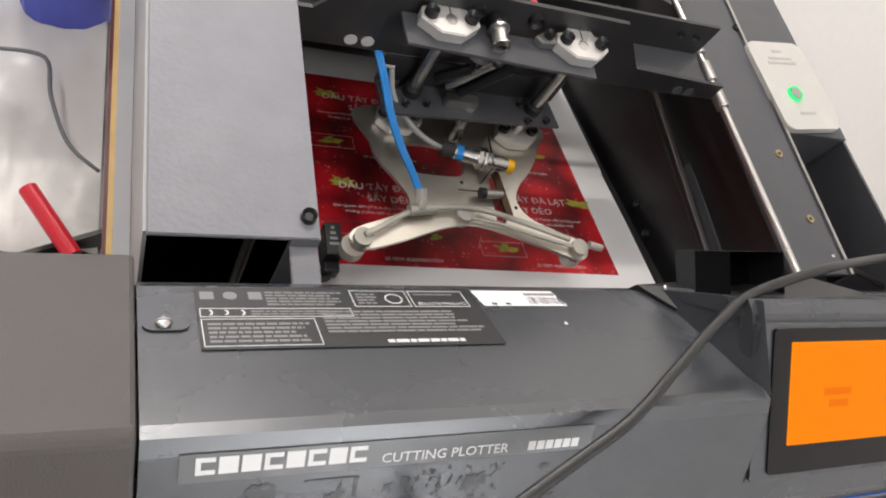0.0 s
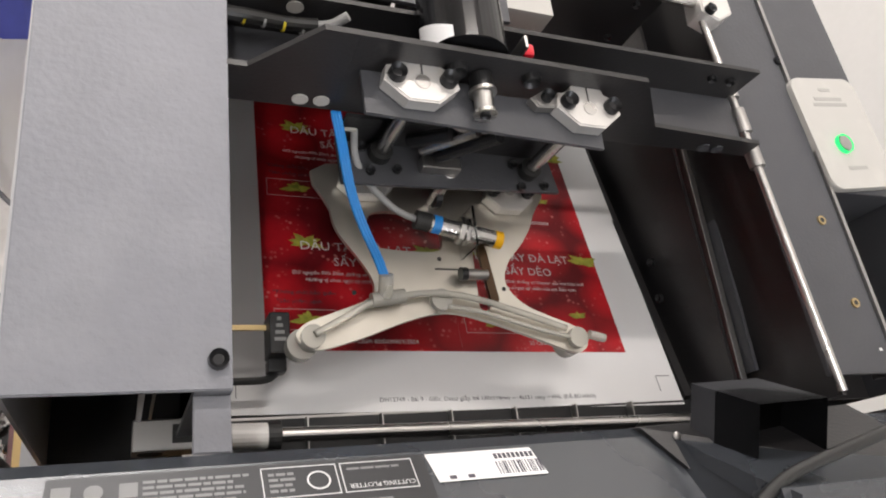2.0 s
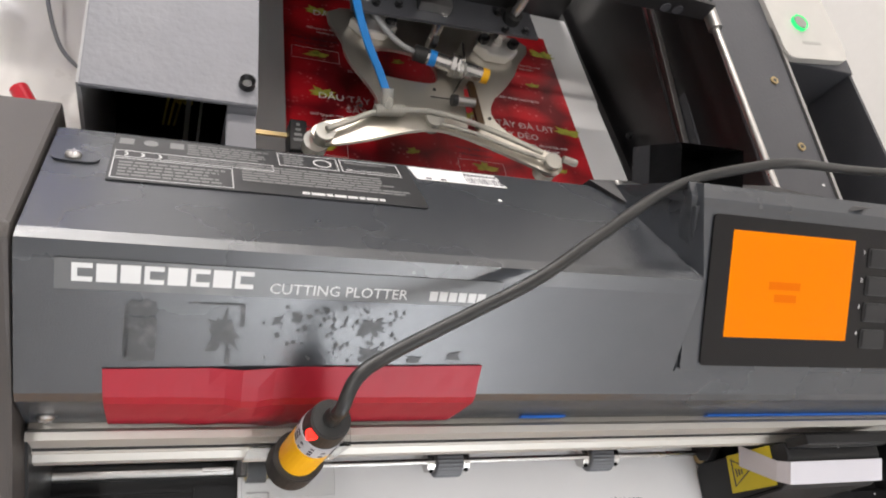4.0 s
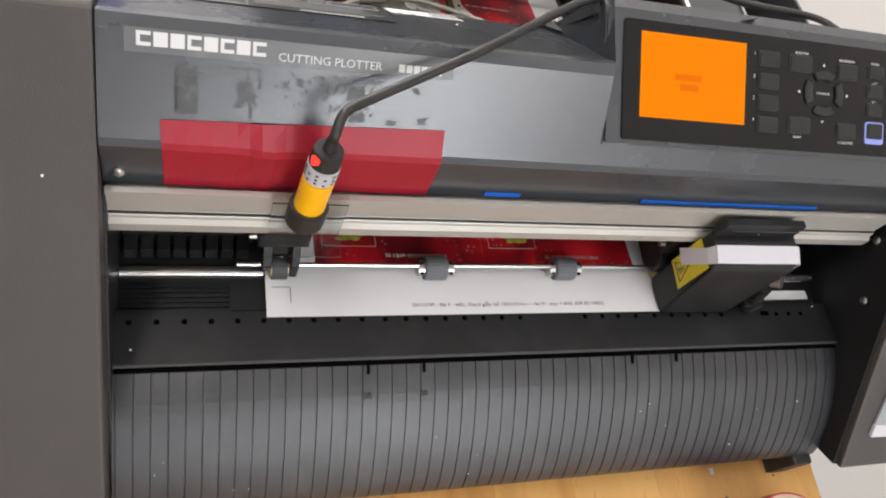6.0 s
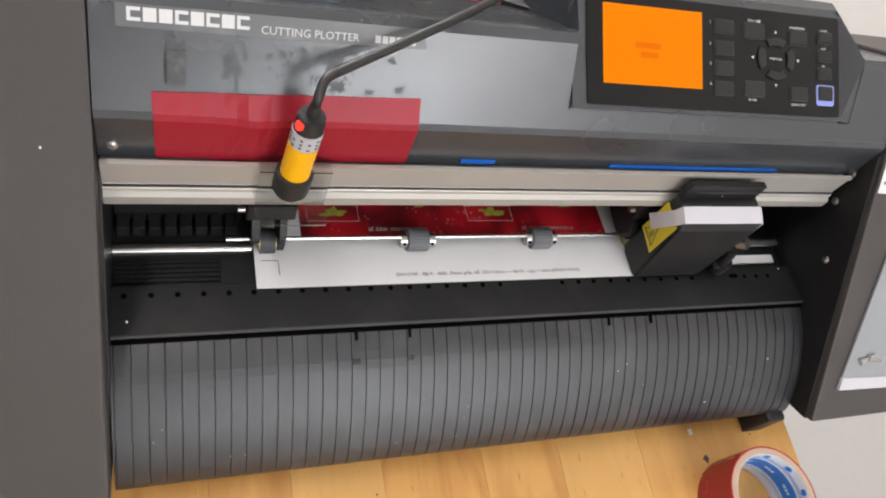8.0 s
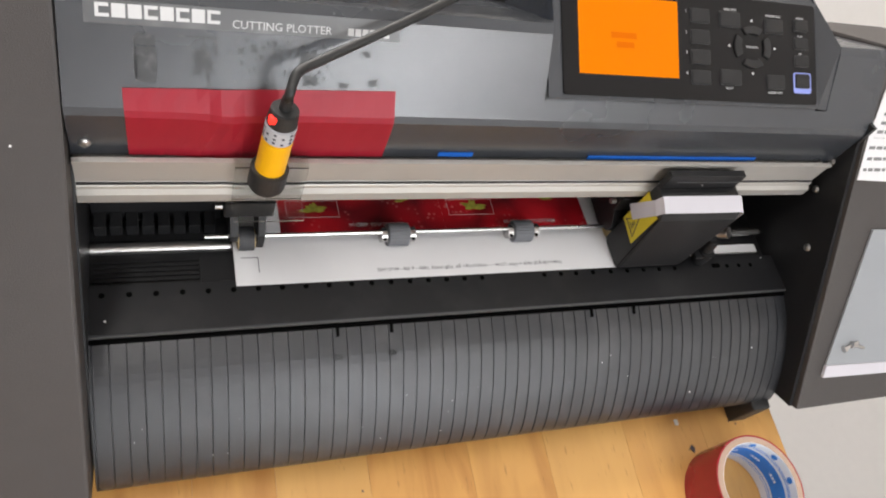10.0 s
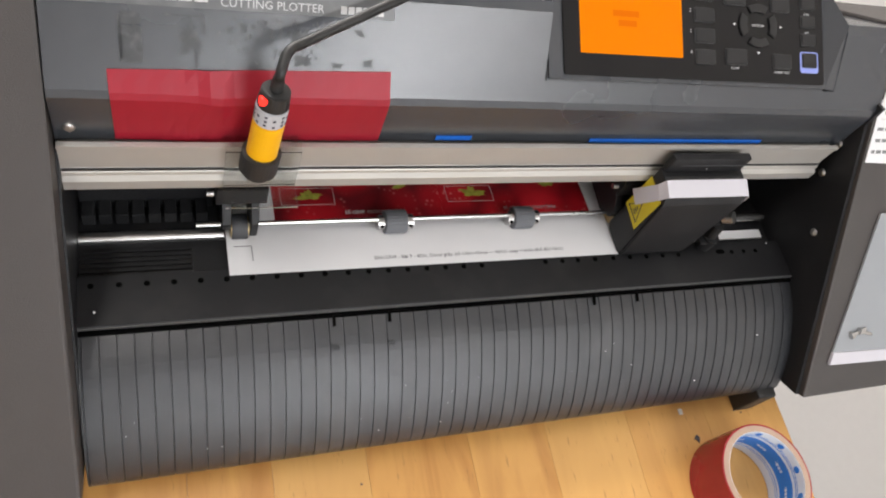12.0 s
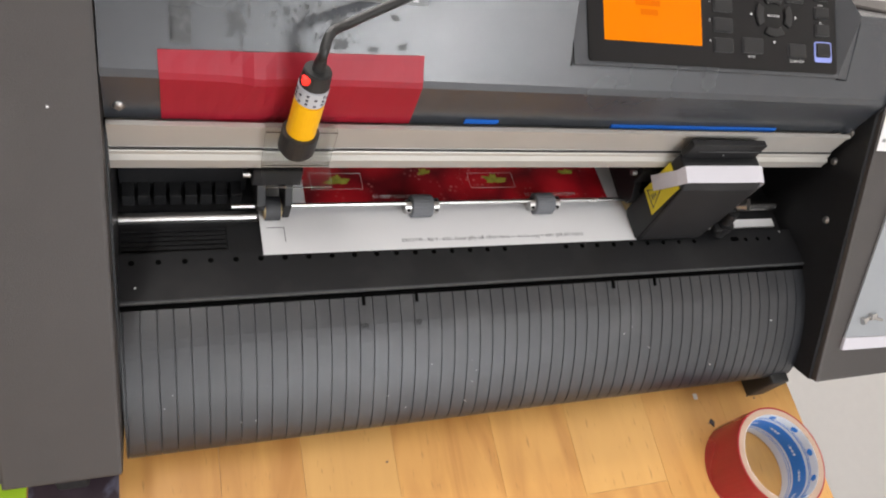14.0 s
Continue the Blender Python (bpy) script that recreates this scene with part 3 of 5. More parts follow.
def grit_roller(x, material, rr=0.0088, half=0.0085):
    bm = bmesh.new()
    n = 48
    rings = []
    for sx, f in ((x - half, 0.9), (x - half + 0.0008, 1.0), (x + half - 0.0008, 1.0), (x + half, 0.9)):
        rings.append([bm.verts.new((sx, 0.1455 + rr * f * (1 - 0.045 * (k % 2)) * math.cos(2 * math.pi * k / n), 0.1115 + rr * f * (1 - 0.045 * (k % 2)) * math.sin(2 * math.pi * k / n))) for k in range(n)])
    for a, b in zip(rings, rings[1:]):
        for k in range(n):
            bm.faces.new((a[k], a[(k + 1) % n], b[(k + 1) % n], b[k]))
    bm.faces.new(rings[0])
    bm.faces.new(rings[-1])
    p = part("pinch_roller", bm, material, plotter, "grey ribbed rubber pinch roller")
    part("hub", rod((x - half - 0.0050, 0.1455, 0.1118), (x + half + 0.0050, 0.1455, 0.1118), 0.0058, 20), STEEL, p, "steel hub with grub screws")
    for sx in (x - half - 0.0026, x + half + 0.0026):
        part("grub_screw", rod((sx, 0.1408, 0.1142), (sx, 0.1398, 0.1148), 0.0013, 10), HOLE, p)
        part("collar_groove", rod((sx + 0.0019, 0.1455, 0.1118), (sx + 0.0023, 0.1455, 0.1118), 0.00585, 20), DULLSTEEL, p)
    return p


grit_roller(0.2205, GREYRUBBER)
grit_roller(0.3255, GREYRUBBER)


def pinch_bracket(x):
    b = part("pinch_bracket", extrude_x([(0.140, 0.118), (0.139, 0.126), (0.150, 0.140), (0.150, 0.158), (0.19, 0.158), (0.19, 0.112), (0.152, 0.110)], x - 0.0125, x - 0.0065, 0.0006), BLACK, plotter)
    part("bracket_cheek", extrude_x([(0.140, 0.108), (0.139, 0.126), (0.150, 0.140), (0.150, 0.158), (0.19, 0.158), (0.19, 0.112), (0.152, 0.108)], x + 0.0065, x + 0.0115, 0.0006), BLACK, b)
    part("bracket_bridge", box(x - 0.017, x + 0.016, 0.146, 0.19, 0.141, 0.1585, 0.001), BLACK, b)
    tyre = part("roller_tyre", rod((x - 0.0052, 0.1465, 0.1105), (x + 0.0052, 0.1465, 0.1105), 0.0088, 28), TYRE, b)
    part("tyre_washer", rod((x - 0.0060, 0.1465, 0.1105), (x + 0.0060, 0.1465, 0.1105), 0.0072, 24), BRASS, tyre)
    part("screw", rod((x - 0.0225, 0.15, 0.1495), (x - 0.018, 0.15, 0.1495), 0.0022, 12), DULLSTEEL, b)


pinch_bracket(0.1085)
pinch_bracket(0.413)

# tool carriage with its holder
CX = 0.404      # left flank of the carriage
CW = 0.073
bm = extrude_x([(0.113, 0.1085), (0.1085, 0.1105), (0.1070, 0.1160), (0.1130, 0.1800), (0.1160, 0.1870), (0.1300, 0.1925), (0.1388, 0.1925), (0.1388, 0.112), (0.134, 0.1085)], CX, CX + CW)
for v in bm.verts:
    if v.co.x > CX + 0.05 and v.co.z < 0.13:
        v.co.x -= 0.013
bmesh.ops.bevel(bm, geom=bm.edges[:], offset=0.0012, segments=2, affect="EDGES", profile=0.6)
head = part("tool_carriage", bm, BLACK, plotter, "black plastic tool carriage with white tape")
part("carriage_cap", box(CX + 0.001, CX + CW - 0.003, 0.1345, 0.1402, 0.1926, 0.2090, 0.0008), BLACK, head)
part("carriage_slot", box(CX + 0.010, CX + CW - 0.006, 0.1338, 0.1344, 0.2010, 0.2020), TRAYEDGE, head)
part("flank_seam", extrude_x([(0.1090, 0.1120), (0.1096, 0.1120), (0.1150, 0.1800), (0.1144, 0.1800)], CX - 0.0003, CX - 0.00005), HOLE, head)
part("carriage_speck", box(CX + 0.036, CX + 0.0367, 0.1338, 0.1345, 0.1965, 0.1971), PAPER, head)
bm = bmesh.new()
tape_pts = [((-0.0012, 0.1310, 0.1520), (-0.0012, 0.1435, 0.1555)), ((-0.0012, 0.1180, 0.1800), (-0.0012, 0.1290, 0.1845)), ((0.0005, 0.1148, 0.1886), (0.0005, 0.1270, 0.1932)), ((0.012, 0.1146, 0.1888), (0.012, 0.1270, 0.1935)), ((0.040, 0.1146, 0.1886), (0.040, 0.1270, 0.1934)),
            ((0.0725, 0.1146, 0.1888), (0.0725, 0.1270, 0.1935)), ((0.0762, 0.1152, 0.1860), (0.0762, 0.1272, 0.1905)), ((0.0775, 0.1165, 0.1660), (0.0775, 0.1235, 0.1770))]
lowr = [bm.verts.new((CX + a[0], a[1], a[2])) for a, b in tape_pts]
uppr = [bm.verts.new((CX + b[0], b[1], b[2])) for a, b in tape_pts]
for k in range(len(tape_pts) - 1):
    bm.faces.new((lowr[k], lowr[k + 1], uppr[k + 1], uppr[k]))
tape_ob = part("tape_strip", bm, TAG, head, "white paper tape")
sol = tape_ob.modifiers.new("thick", "SOLIDIFY")
sol.thickness = 0.0004


def on_flank(y, z, x=0.0):
    return Matrix(((0, 0, -1, CX - 0.0001 - x), (1, 0, 0, y), (0, 1, 0, z), (0, 0, 0, 1)))


wl = part("warning_label", moved(plate([(0.0115, 0.0205), (0.0115, -0.0185), (-0.0115, -0.0205), (-0.0115, 0.0190)], 0, 0.0004), on_flank(0.1275, 0.1600)), WARN, head, "yellow warning label")
for pts in ([(-0.008, -0.016), (-0.0074, -0.0155), (0.0005, -0.0005), (0.0000, 0.0005)], [(0.0000, 0.0005), (0.0005, -0.0005), (0.0084, -0.0160), (0.0090, -0.0153)], [(-0.008, -0.016), (0.0090, -0.0153), (0.0090, -0.0145), (-0.008, -0.0152)]):
    part("warning_mark", moved(plate(pts, 0, 0.0003), on_flank(0.1275, 0.1600, 0.0004)), INK, wl)
for k in range(3):
    part("warning_mark", moved(box(-0.0022 + 0.0005 * k, 0.0026 - 0.0005 * k, -0.0128 + 0.0024 * k, -0.0118 + 0.0024 * k, 0, 0.0003), on_flank(0.1275, 0.1600, 0.0004)), INK, wl)
knob = part("tool_clamp", rod((CX + 0.084, 0.1130, 0.112), (CX + 0.084, 0.1130, 0.126), 0.0068, 20), BLACK, head)
part("clamp_neck", rod((CX + 0.083, 0.1145, 0.126), (CX + 0.082, 0.1165, 0.140), 0.0052, 18), BLACK, knob)
part("clamp_screw", rod((CX + 0.086, 0.1210, 0.144), (CX + 0.090, 0.1170, 0.150), 0.0052, 16), DULLSTEEL, knob, "dull metal clamp screw")
part("clamp_arm", box(CX + CW - 0.006, CX + 0.084, 0.116, 0.136, 0.120, 0.142, 0.0015), BLACK, knob)
part("clamp_lever", box(CX + 0.072, CX + 0.080, 0.1080, 0.1180, 0.1210, 0.1240, 0.0008), BLACK, knob)

# control panel
PM = slope((0.30, 0.1665, 0.2585), (0, 0.047, 0.025))
part("panel_frame", moved(plate(rounded(-0.0120, 0.2158, -0.0035, 0.0755, 0.001), -0.004, 0.0004, bevel=0.0006), PM), COVER, plotter)
face = part("control_panel", moved(plate(rounded(-0.0015, 0.2135, -0.001, 0.0725, 0.002), -0.003, 0.0016, bevel=0.0004), PM), PANEL, plotter, "glossy black control panel with keys")


def on_panel(x, y):
    """Panel coordinates of a place given by x and its depth y."""
    return x - 0.30, (y - 0.1665) * 1.1327


def key(x, y, w=0.0112, h=0.0080, material=None, label="", cut=None):
    px, py = on_panel(x, y)
    out = rounded(px - w / 2, px + w / 2, py - h / 2, py + h / 2, 0.0012, 3)
    part("key_gap", moved(plate(rounded(px - w / 2 - 0.0005, px + w / 2 + 0.0005, py - h / 2 - 0.0005, py + h / 2 + 0.0005, 0.0014, 3), 0.0014, 0.0018), PM), RUBBER, face)
    # rim coloured lighter to paint in the key's edge highlight
    part("key_rim", moved(plate(rounded(px - w / 2 - 0.0003, px + w / 2 + 0.0003, py - h / 2 - 0.0003, py + h / 2 + 0.0003, 0.0013, 3), 0.0016, 0.0024), PM), KEYEDGE, face)
    return part("key", moved(plate(out, 0.0019, 0.0030, bevel=0.0004), PM), material or KEY, face, label)


def caption(text, x, y, size=0.0024, align="CENTER"):
    px, py = on_panel(x, y)
    lettering(text, size, PM @ Matrix.Translation((px, py - size * 0.35, 0.0017)), WHITEINK, face, 0.00005, align)


part("screen", moved(plate(rounded(*on_panel(0.3105, 0.178)[:1], *on_panel(0.3890, 0.178)[:1], on_panel(0, 0.1782)[1], on_panel(0, 0.2245)[1], 0.0004, 2), 0.0014, 0.0020), PM), LCD, face, "lit orange display")
for bx, by, bw, bh in ((0.345, 0.2015, 0.020, 0.004), (0.346, 0.1960, 0.014, 0.004)):
    px, py = on_panel(bx, by)
    part("display_mark", moved(box(px - bw / 2, px + bw / 2, py - bh / 2, py + bh / 2, 0.0019, 0.0022), PM), LCDINK, face)
for k, y in enumerate((0.2172, 0.2043, 0.1920, 0.1795)):
    key(0.4075, y, 0.0160, 0.0094)
    caption(str(k + 1), 0.3962, y + 0.0025, 0.0032)
key(0.4335, 0.2165, 0.0180, 0.0104)
caption("BARCODE", 0.4345, 0.2230)
key(0.4735, 0.2145, 0.0165, 0.0102)
caption("PAUSE/MENU", 0.4735, 0.2213)
key(0.4335, 0.1805, 0.0180, 0.0104)
caption("SLOW", 0.4325, 0.1738)
key(0.4742, 0.1790, 0.0162, 0.0098)
caption("COND./TEST", 0.4742, 0.1724)
for y, text in ((0.2165, "ORIGIN"), (0.2048, "COPY"), (0.1935, "ESC")):
    key(0.4990, y, 0.0132, 0.0080)
    caption(text, 0.4985, y + 0.0050, 0.0020)
px, py = on_panel(0.4995, 0.1798)
part("key_frame", moved(plate(rounded(px - 0.0084, px + 0.0084, py - 0.0080, py + 0.0072, 0.0020, 3), 0.0015, 0.0020), PM), mat("pale_blue_print", (0.25, 0.30, 0.68), 0.4), face, "pale blue key border")
key(0.4995, 0.1806, 0.0134, 0.0100)
cx, cy = on_panel(0.4536, 0.2005)
for a0 in (0, 90, 180, 270):
    pts = [((0.0168 if k < 7 else 0.0108) * math.cos(radians(a0 + (-33 + 11 * k if k < 7 else 33 - 11 * (k - 7)))) + cx,
            (0.0150 if k < 7 else 0.0095) * math.sin(radians(a0 + (-33 + 11 * k if k < 7 else 33 - 11 * (k - 7)))) + cy) for k in range(14)]
    part("position_key", moved(plate(pts, 0.0016, 0.0030, bevel=0.0004), PM), KEY, face)
    tx, ty = cx + 0.0205 * math.cos(radians(a0)), cy + 0.0188 * math.sin(radians(a0))
    tri = [(tx + 0.0013 * math.cos(radians(a0 + d)), ty + 0.0013 * math.sin(radians(a0 + d))) for d in (0, 120, 240)]
    part("arrow_mark", moved(plate(tri, 0.0016, 0.0018), PM), WHITEINK, face)
caption("POSITION", 0.4536, 0.2005, 0.0024)

# lettering and wear on the cover
FM = slope((0.0, 0.1545, 0.24460), UP)


def front(y):
    """Distance up the front slope of a place at depth y."""
    return (y - 0.1545) * 1.4836


part("clear_strip", moved(plate(rounded(0.0186, 0.186, front(0.1836), front(0.1915), 0.0004, 2), 0.0002, 0.0006), FM), STRIP, cover, "worn clear tape over the lettering")
gx = 0.0240
for k in range(8):
    w = 0.0066
    a, b = front(0.1858), front(0.1905)
    bm = box(gx, gx + w, a, b, 0.0006, 0.0009)
    if k in (0, 3, 5, 7):
        bm.free()
        bm = box(gx, gx + 0.0018, a, b, 0.0006, 0.0009)
        box(gx + 0.0018, gx + w, a, a + 0.0018, 0.0006, 0.0009, bm=bm)
        box(gx + 0.0018, gx + w, b - 0.0018, b, 0.0006, 0.0009, bm=bm)
    part("logo_block", moved(bm, FM), WHITEINK, cover)
    gx += 0.0078
lettering("CUTTING PLOTTER", 0.0062, FM @ Matrix.Translation((0.0912, front(0.1848), 0.0007)), WHITEINK, cover)
for k in range(6):
    part("logo_block", moved(box(0.1550 + 0.0042 * k, 0.1584 + 0.0042 * k, front(0.1848), front(0.1848) + 0.0042, 0.0006, 0.0008), FM), WHITEINK, cover)


def blotch(x0, x1, y0, y1, seed, name="glue_residue", rag=0.35, material=None):
    rnd = random.Random(seed)
    cxx, cyy = (x0 + x1) / 2, (front(y0) + front(y1)) / 2
    rx, ry = (x1 - x0) / 2, abs(front(y1) - front(y0)) / 2
    pts = []
    for k in range(26):
        a = 2 * math.pi * k / 26
        f = 1 - rag * rnd.random()
        c, s_ = math.cos(a), math.sin(a)
        g = 1 / max(abs(c), abs(s_))
        pts.append((cxx + rx * c * g * f, cyy + ry * s_ * g * f))
    part(name, moved(plate(pts, 0.0002, 0.0003), FM), material or RESIDUE, cover, "dark glue residue")


blotch(0.0412, 0.0530, 0.1765, 0.1815, 3)
blotch(0.0415, 0.0528, 0.1640, 0.1768, 4, rag=0.05, material=RESIDUE)
blotch(0.0700, 0.0830, 0.1665, 0.1800, 5, rag=0.6)
blotch(0.0935, 0.0985, 0.1750, 0.1785, 6, rag=0.7)
blotch(0.1010, 0.1045, 0.1755, 0.1800, 7, rag=0.7)
blotch(0.1275, 0.1400, 0.1725, 0.1790, 8, rag=0.65)
blotch(0.1295, 0.1400, 0.1645, 0.1700, 9, rag=0.6)
blotch(0.1500, 0.1580, 0.1645, 0.1672, 10, rag=0.5)
blotch(0.1630, 0.1690, 0.1768, 0.1800, 11, rag=0.7)
blotch(0.1680, 0.1750, 0.1655, 0.1690, 12, rag=0.6)
blotch(0.0412, 0.0432, 0.1640, 0.1812, 14, rag=0.3)
blotch(0.0620, 0.0840, 0.1806, 0.1813, 15, rag=0.3)
blotch(0.0818, 0.0838, 0.1740, 0.1812, 16, rag=0.4)
blotch(0.0775, 0.0800, 0.1630, 0.1690, 17, rag=0.4)
rnd = random.Random(5)
for k in range(90):
    bx, by = rnd.triangular(0.088, 0.150, 0.128), rnd.uniform(0.165, 0.181)
    r = rnd.uniform(0.0004, 0.0012)
    part("residue_speck", moved(plate([(bx + r, front(by)), (bx, front(by) + r * 1.5), (bx - r, front(by)), (bx, front(by) - r)], 0.0002, 0.0003), FM), RESIDUE, cover)

# rating sticker on the rear slope, read from behind
RM0 = slope((0.0, 0.2785, 0.2286), BACK)
RM = RM0 @ Matrix.Diagonal((1, -1, 1, 1))


def rearside(y):
    return (0.2785 - y) * 1.2482


st = part("rating_sticker", moved(plate(rounded(0.0293, 0.1655, rearside(0.2755), rearside(0.2362), 0.001, 2), 0.0002, 0.0005), RM), STICKER, cover, "black rating sticker with white print")


def frame_line(x0, x1, y0, y1, w=0.0004):
    for a in ((x0, x1, y0, y0 + w), (x0, x1, y1 - w, y1), (x0, x0 + w, y0 + w, y1 - w), (x1 - w, x1, y0 + w, y1 - w)):
        part("printed_line", moved(box(a[0], a[1], a[2], a[3], 0.0005, 0.0006), RM), WHITEINK, st)


def bars(x0, x1, y0, y1, n, seed, material=GREYINK, chunk=0.006):
    """Rows of small bars in place of print too fine to read."""
    rnd = random.Random(seed)
    h = (y1 - y0) / n
    for k in range(n):
        bm = bmesh.new()
        x = x0
        end = x1 - rnd.random() * 0.2 * (x1 - x0)
        while x < end:
            w = min(chunk * rnd.uniform(0.3, 1.0), end - x)
            box(x, x + w, y0 + k * h + h * 0.25, y0 + k * h + h * 0.75, 0.0005, 0.0006, bm=bm)
            x += w + 0.0007
        tagged(part("fine_print", moved(bm, RM), material, st), kind="stuff")


r0, r1 = rearside(0.2755), rearside(0.2362)
frame_line(0.0305, 0.0790, r0 + 0.0265, r1 - 0.002)
frame_line(0.0305, 0.0975, r0 + 0.0180, r0 + 0.0250)
frame_line(0.1005, 0.1290, r0 + 0.0018, r0 + 0.0165)
frame_line(0.1305, 0.1600, r0 + 0.0018, r0 + 0.0165)
bars(0.033, 0.077, r0 + 0.029, r1 - 0.004, 5, 1)
bars(0.052, 0.095, r0 + 0.0195, r0 + 0.0238, 2, 2)
bars(0.060, 0.098, r0 + 0.003, r0 + 0.016, 5, 3)
bars(0.103, 0.113, r0 + 0.004, r0 + 0.0145, 4, 4)
bars(0.133, 0.157, r0 + 0.004, r0 + 0.006, 1, 5)
bars(0.083, 0.160, r0 + 0.0195, r0 + 0.0385, 7, 6, chunk=0.012)
bars(0.108, 0.148, r1 - 0.0062, r1 - 0.0015, 1, 7, WHITEINK, 0.008)
FLIP = pose(0, 0, 0, 0, 0, 180)
lettering("CUTTING PLOTTER", 0.0030, RM0 @ Matrix.Translation((0.1590, -(r0 + 0.0125), 0.0005)) @ FLIP, WHITEINK, st, 0.00005)
for k, bx in enumerate((0.0345, 0.0445, 0.0555)):
    bm = plate(rounded(bx - 0.003, bx + 0.003, r0 + 0.004, r0 + 0.0105, 0.0028 if k == 1 else 0.0004, 4), 0.0005, 0.0006)
    part("approval_mark", moved(bm, RM), GREYINK, st)
for bx in (0.0335, 0.0400, 0.0470):
    arc = [(bx + q_ * math.cos(radians(a)), r0 + 0.0215 + q_ * math.sin(radians(a))) for q_, span in ((0.0026, range(-60, 61, 15)), (0.0018, range(60, -61, -15))) for a in span]
    part("approval_mark", moved(plate(arc, 0.0005, 0.0006), RM), WHITEINK, st)
part("approval_mark", moved(ring_wall(0.0045, 0.0038, 0.0005, 0.0006, 40), RM @ Matrix.Translation((0.1215, r0 + 0.0093, 0))), WHITEINK, st)
wlab = part("serial_label", moved(plate([(0.1665, rearside(0.2752)), (0.2150, rearside(0.2752)), (0.2175, rearside(0.2632)), (0.1685, rearside(0.2632))], 0.0002, 0.0005), RM), PAPER, cover, "white barcode label")
rnd = random.Random(9)
bx = 0.1960
while bx < 0.2160:
    w = rnd.choice((0.0003, 0.0005, 0.0008))
    part("barcode_bar", moved(box(bx, bx + w, rearside(0.2700), rearside(0.2645), 0.0005, 0.0006), RM), INK, wlab)
    bx += w + rnd.choice((0.0004, 0.0006, 0.0009))
for k in range(9):
    part("print_bar", moved(box(0.1965 + 0.0021 * k, 0.1980 + 0.0021 * k, rearside(0.2735), rearside(0.2712), 0.0005, 0.0006), RM), INK, wlab)
part("print_bar", moved(box(0.1735, 0.1765, rearside(0.2655), rearside(0.2640), 0.0005, 0.0006), RM), INK, wlab)
part("print_bar", moved(box(0.1815, 0.1845, rearside(0.2655), rearside(0.2640), 0.0005, 0.0006), RM), INK, wlab)
part("paint_chip", moved(plate([(0.2062, rearside(0.2500)), (0.2078, rearside(0.2510)), (0.2084, rearside(0.2492)), (0.2068, rearside(0.2486))], 0.0002, 0.0005), RM), PAPER, cover)
for x, y, z in ((-0.020, 0.1415, 0.2270), (0.474, 0.0113, 0.0595), (0.5335, 0.0373, 0.0845), (0.0165, 0.0905, 0.1078), (0.561, 0.113, 0.1075)):
    part("paint_chip", box(x - 0.0006, x + 0.0006, y - 0.0006, y + 0.0006, z - 0.0005, z + 0.0004, 0.0002), PAPER, plotter)
rnd = random.Random(21)
for k in range(22):
    i = rnd.randrange(14, 26)
    px, p, n = rnd.uniform(0.02, 0.50), prof[i], norm[i]
    r = rnd.uniform(0.0002, 0.00042)
    part("lint_fleck", box(px - r, px + r, p.x + n.x * 0.0002 - r, p.x + n.x * 0.0002 + r, p.y + n.y * 0.0002 - r * 0.5, p.y + n.y * 0.0002 + r * 0.3), PAPER if k % 3 else GREYRUBBER, guide)

# ---- tape, blue marks ----
bm = bmesh.new()
nx = 24
rows_t = [(0.1515, 0.2065), (0.1516, 0.2240), (0.1520, 0.2405), (0.1536, 0.2442), (0.1572, 0.2481), (0.1618, 0.2531)]
grid_t = []
for j, (y, z) in enumerate(rows_t):
    row = []
    for i in range(nx + 1):
        u = i / nx
        x0, x1 = 0.0362 - 0.0012 * (j / 5), 0.1865 - 0.0010 * (j / 5)
        x = x0 + u * (x1 - x0)
        lift = 0.0040 * u * max(0, j - 3) / 2
        crease = 0.0016 * math.exp(-((x - 0.098 + 0.45 * (z - 0.22)) / 0.006) ** 2) + 0.0009 * math.exp(-((x - 0.078 - 0.5 * (z - 0.22)) / 0.005) ** 2) + 0.0002 * math.sin(x * 260 + z * 160)
        sag = -0.004 * math.exp(-((x - 0.098) / 0.022) ** 2) * (1 - j / 5)
        row.append(bm.verts.new((x, y - 0.0004 - abs(crease) + lift * 0.68, z + abs(crease) * 0.5 + sag + lift * 0.73)))
    grid_t.append(row)
for a, b in zip(grid_t, grid_t[1:]):
    for i in range(nx):
        bm.faces.new((a[i], a[i + 1], b[i + 1], b[i]))
red_tape = link("red_tape_strip", bm, RED)
tagged(red_tape, "wide creased red tape stuck across the cover", "adhesive tape")
m_ = red_tape.modifiers.new("thick", "SOLIDIFY")
m_.thickness = 0.0003
for x0, x1, z in ((0.2245, 0.2490, 0.2098), (0.3390, 0.4905, 0.2078)):
    tagged(link("blue_tape_strip", box(x0, x1, 0.1512, 0.1518, z - 0.0022, z + 0.0018), BLUETAPE), "narrow blue tape on the cover's lower edge", "adhesive tape", "blue tape marks")

# ---- proximity sensor with cable and acrylic bracket ----
sensor = thing("optical_sensor", "yellow cylindrical optical sensor with glowing red lamp", "sensor", at=(0.113, 0.127, 0.19))
SM = look((0.1163, 0.1392, 0.2680), (0.1115, 0.1320, 0.203))
LOC = Matrix.Translation((-0.113, -0.127, -0.19)) @ SM


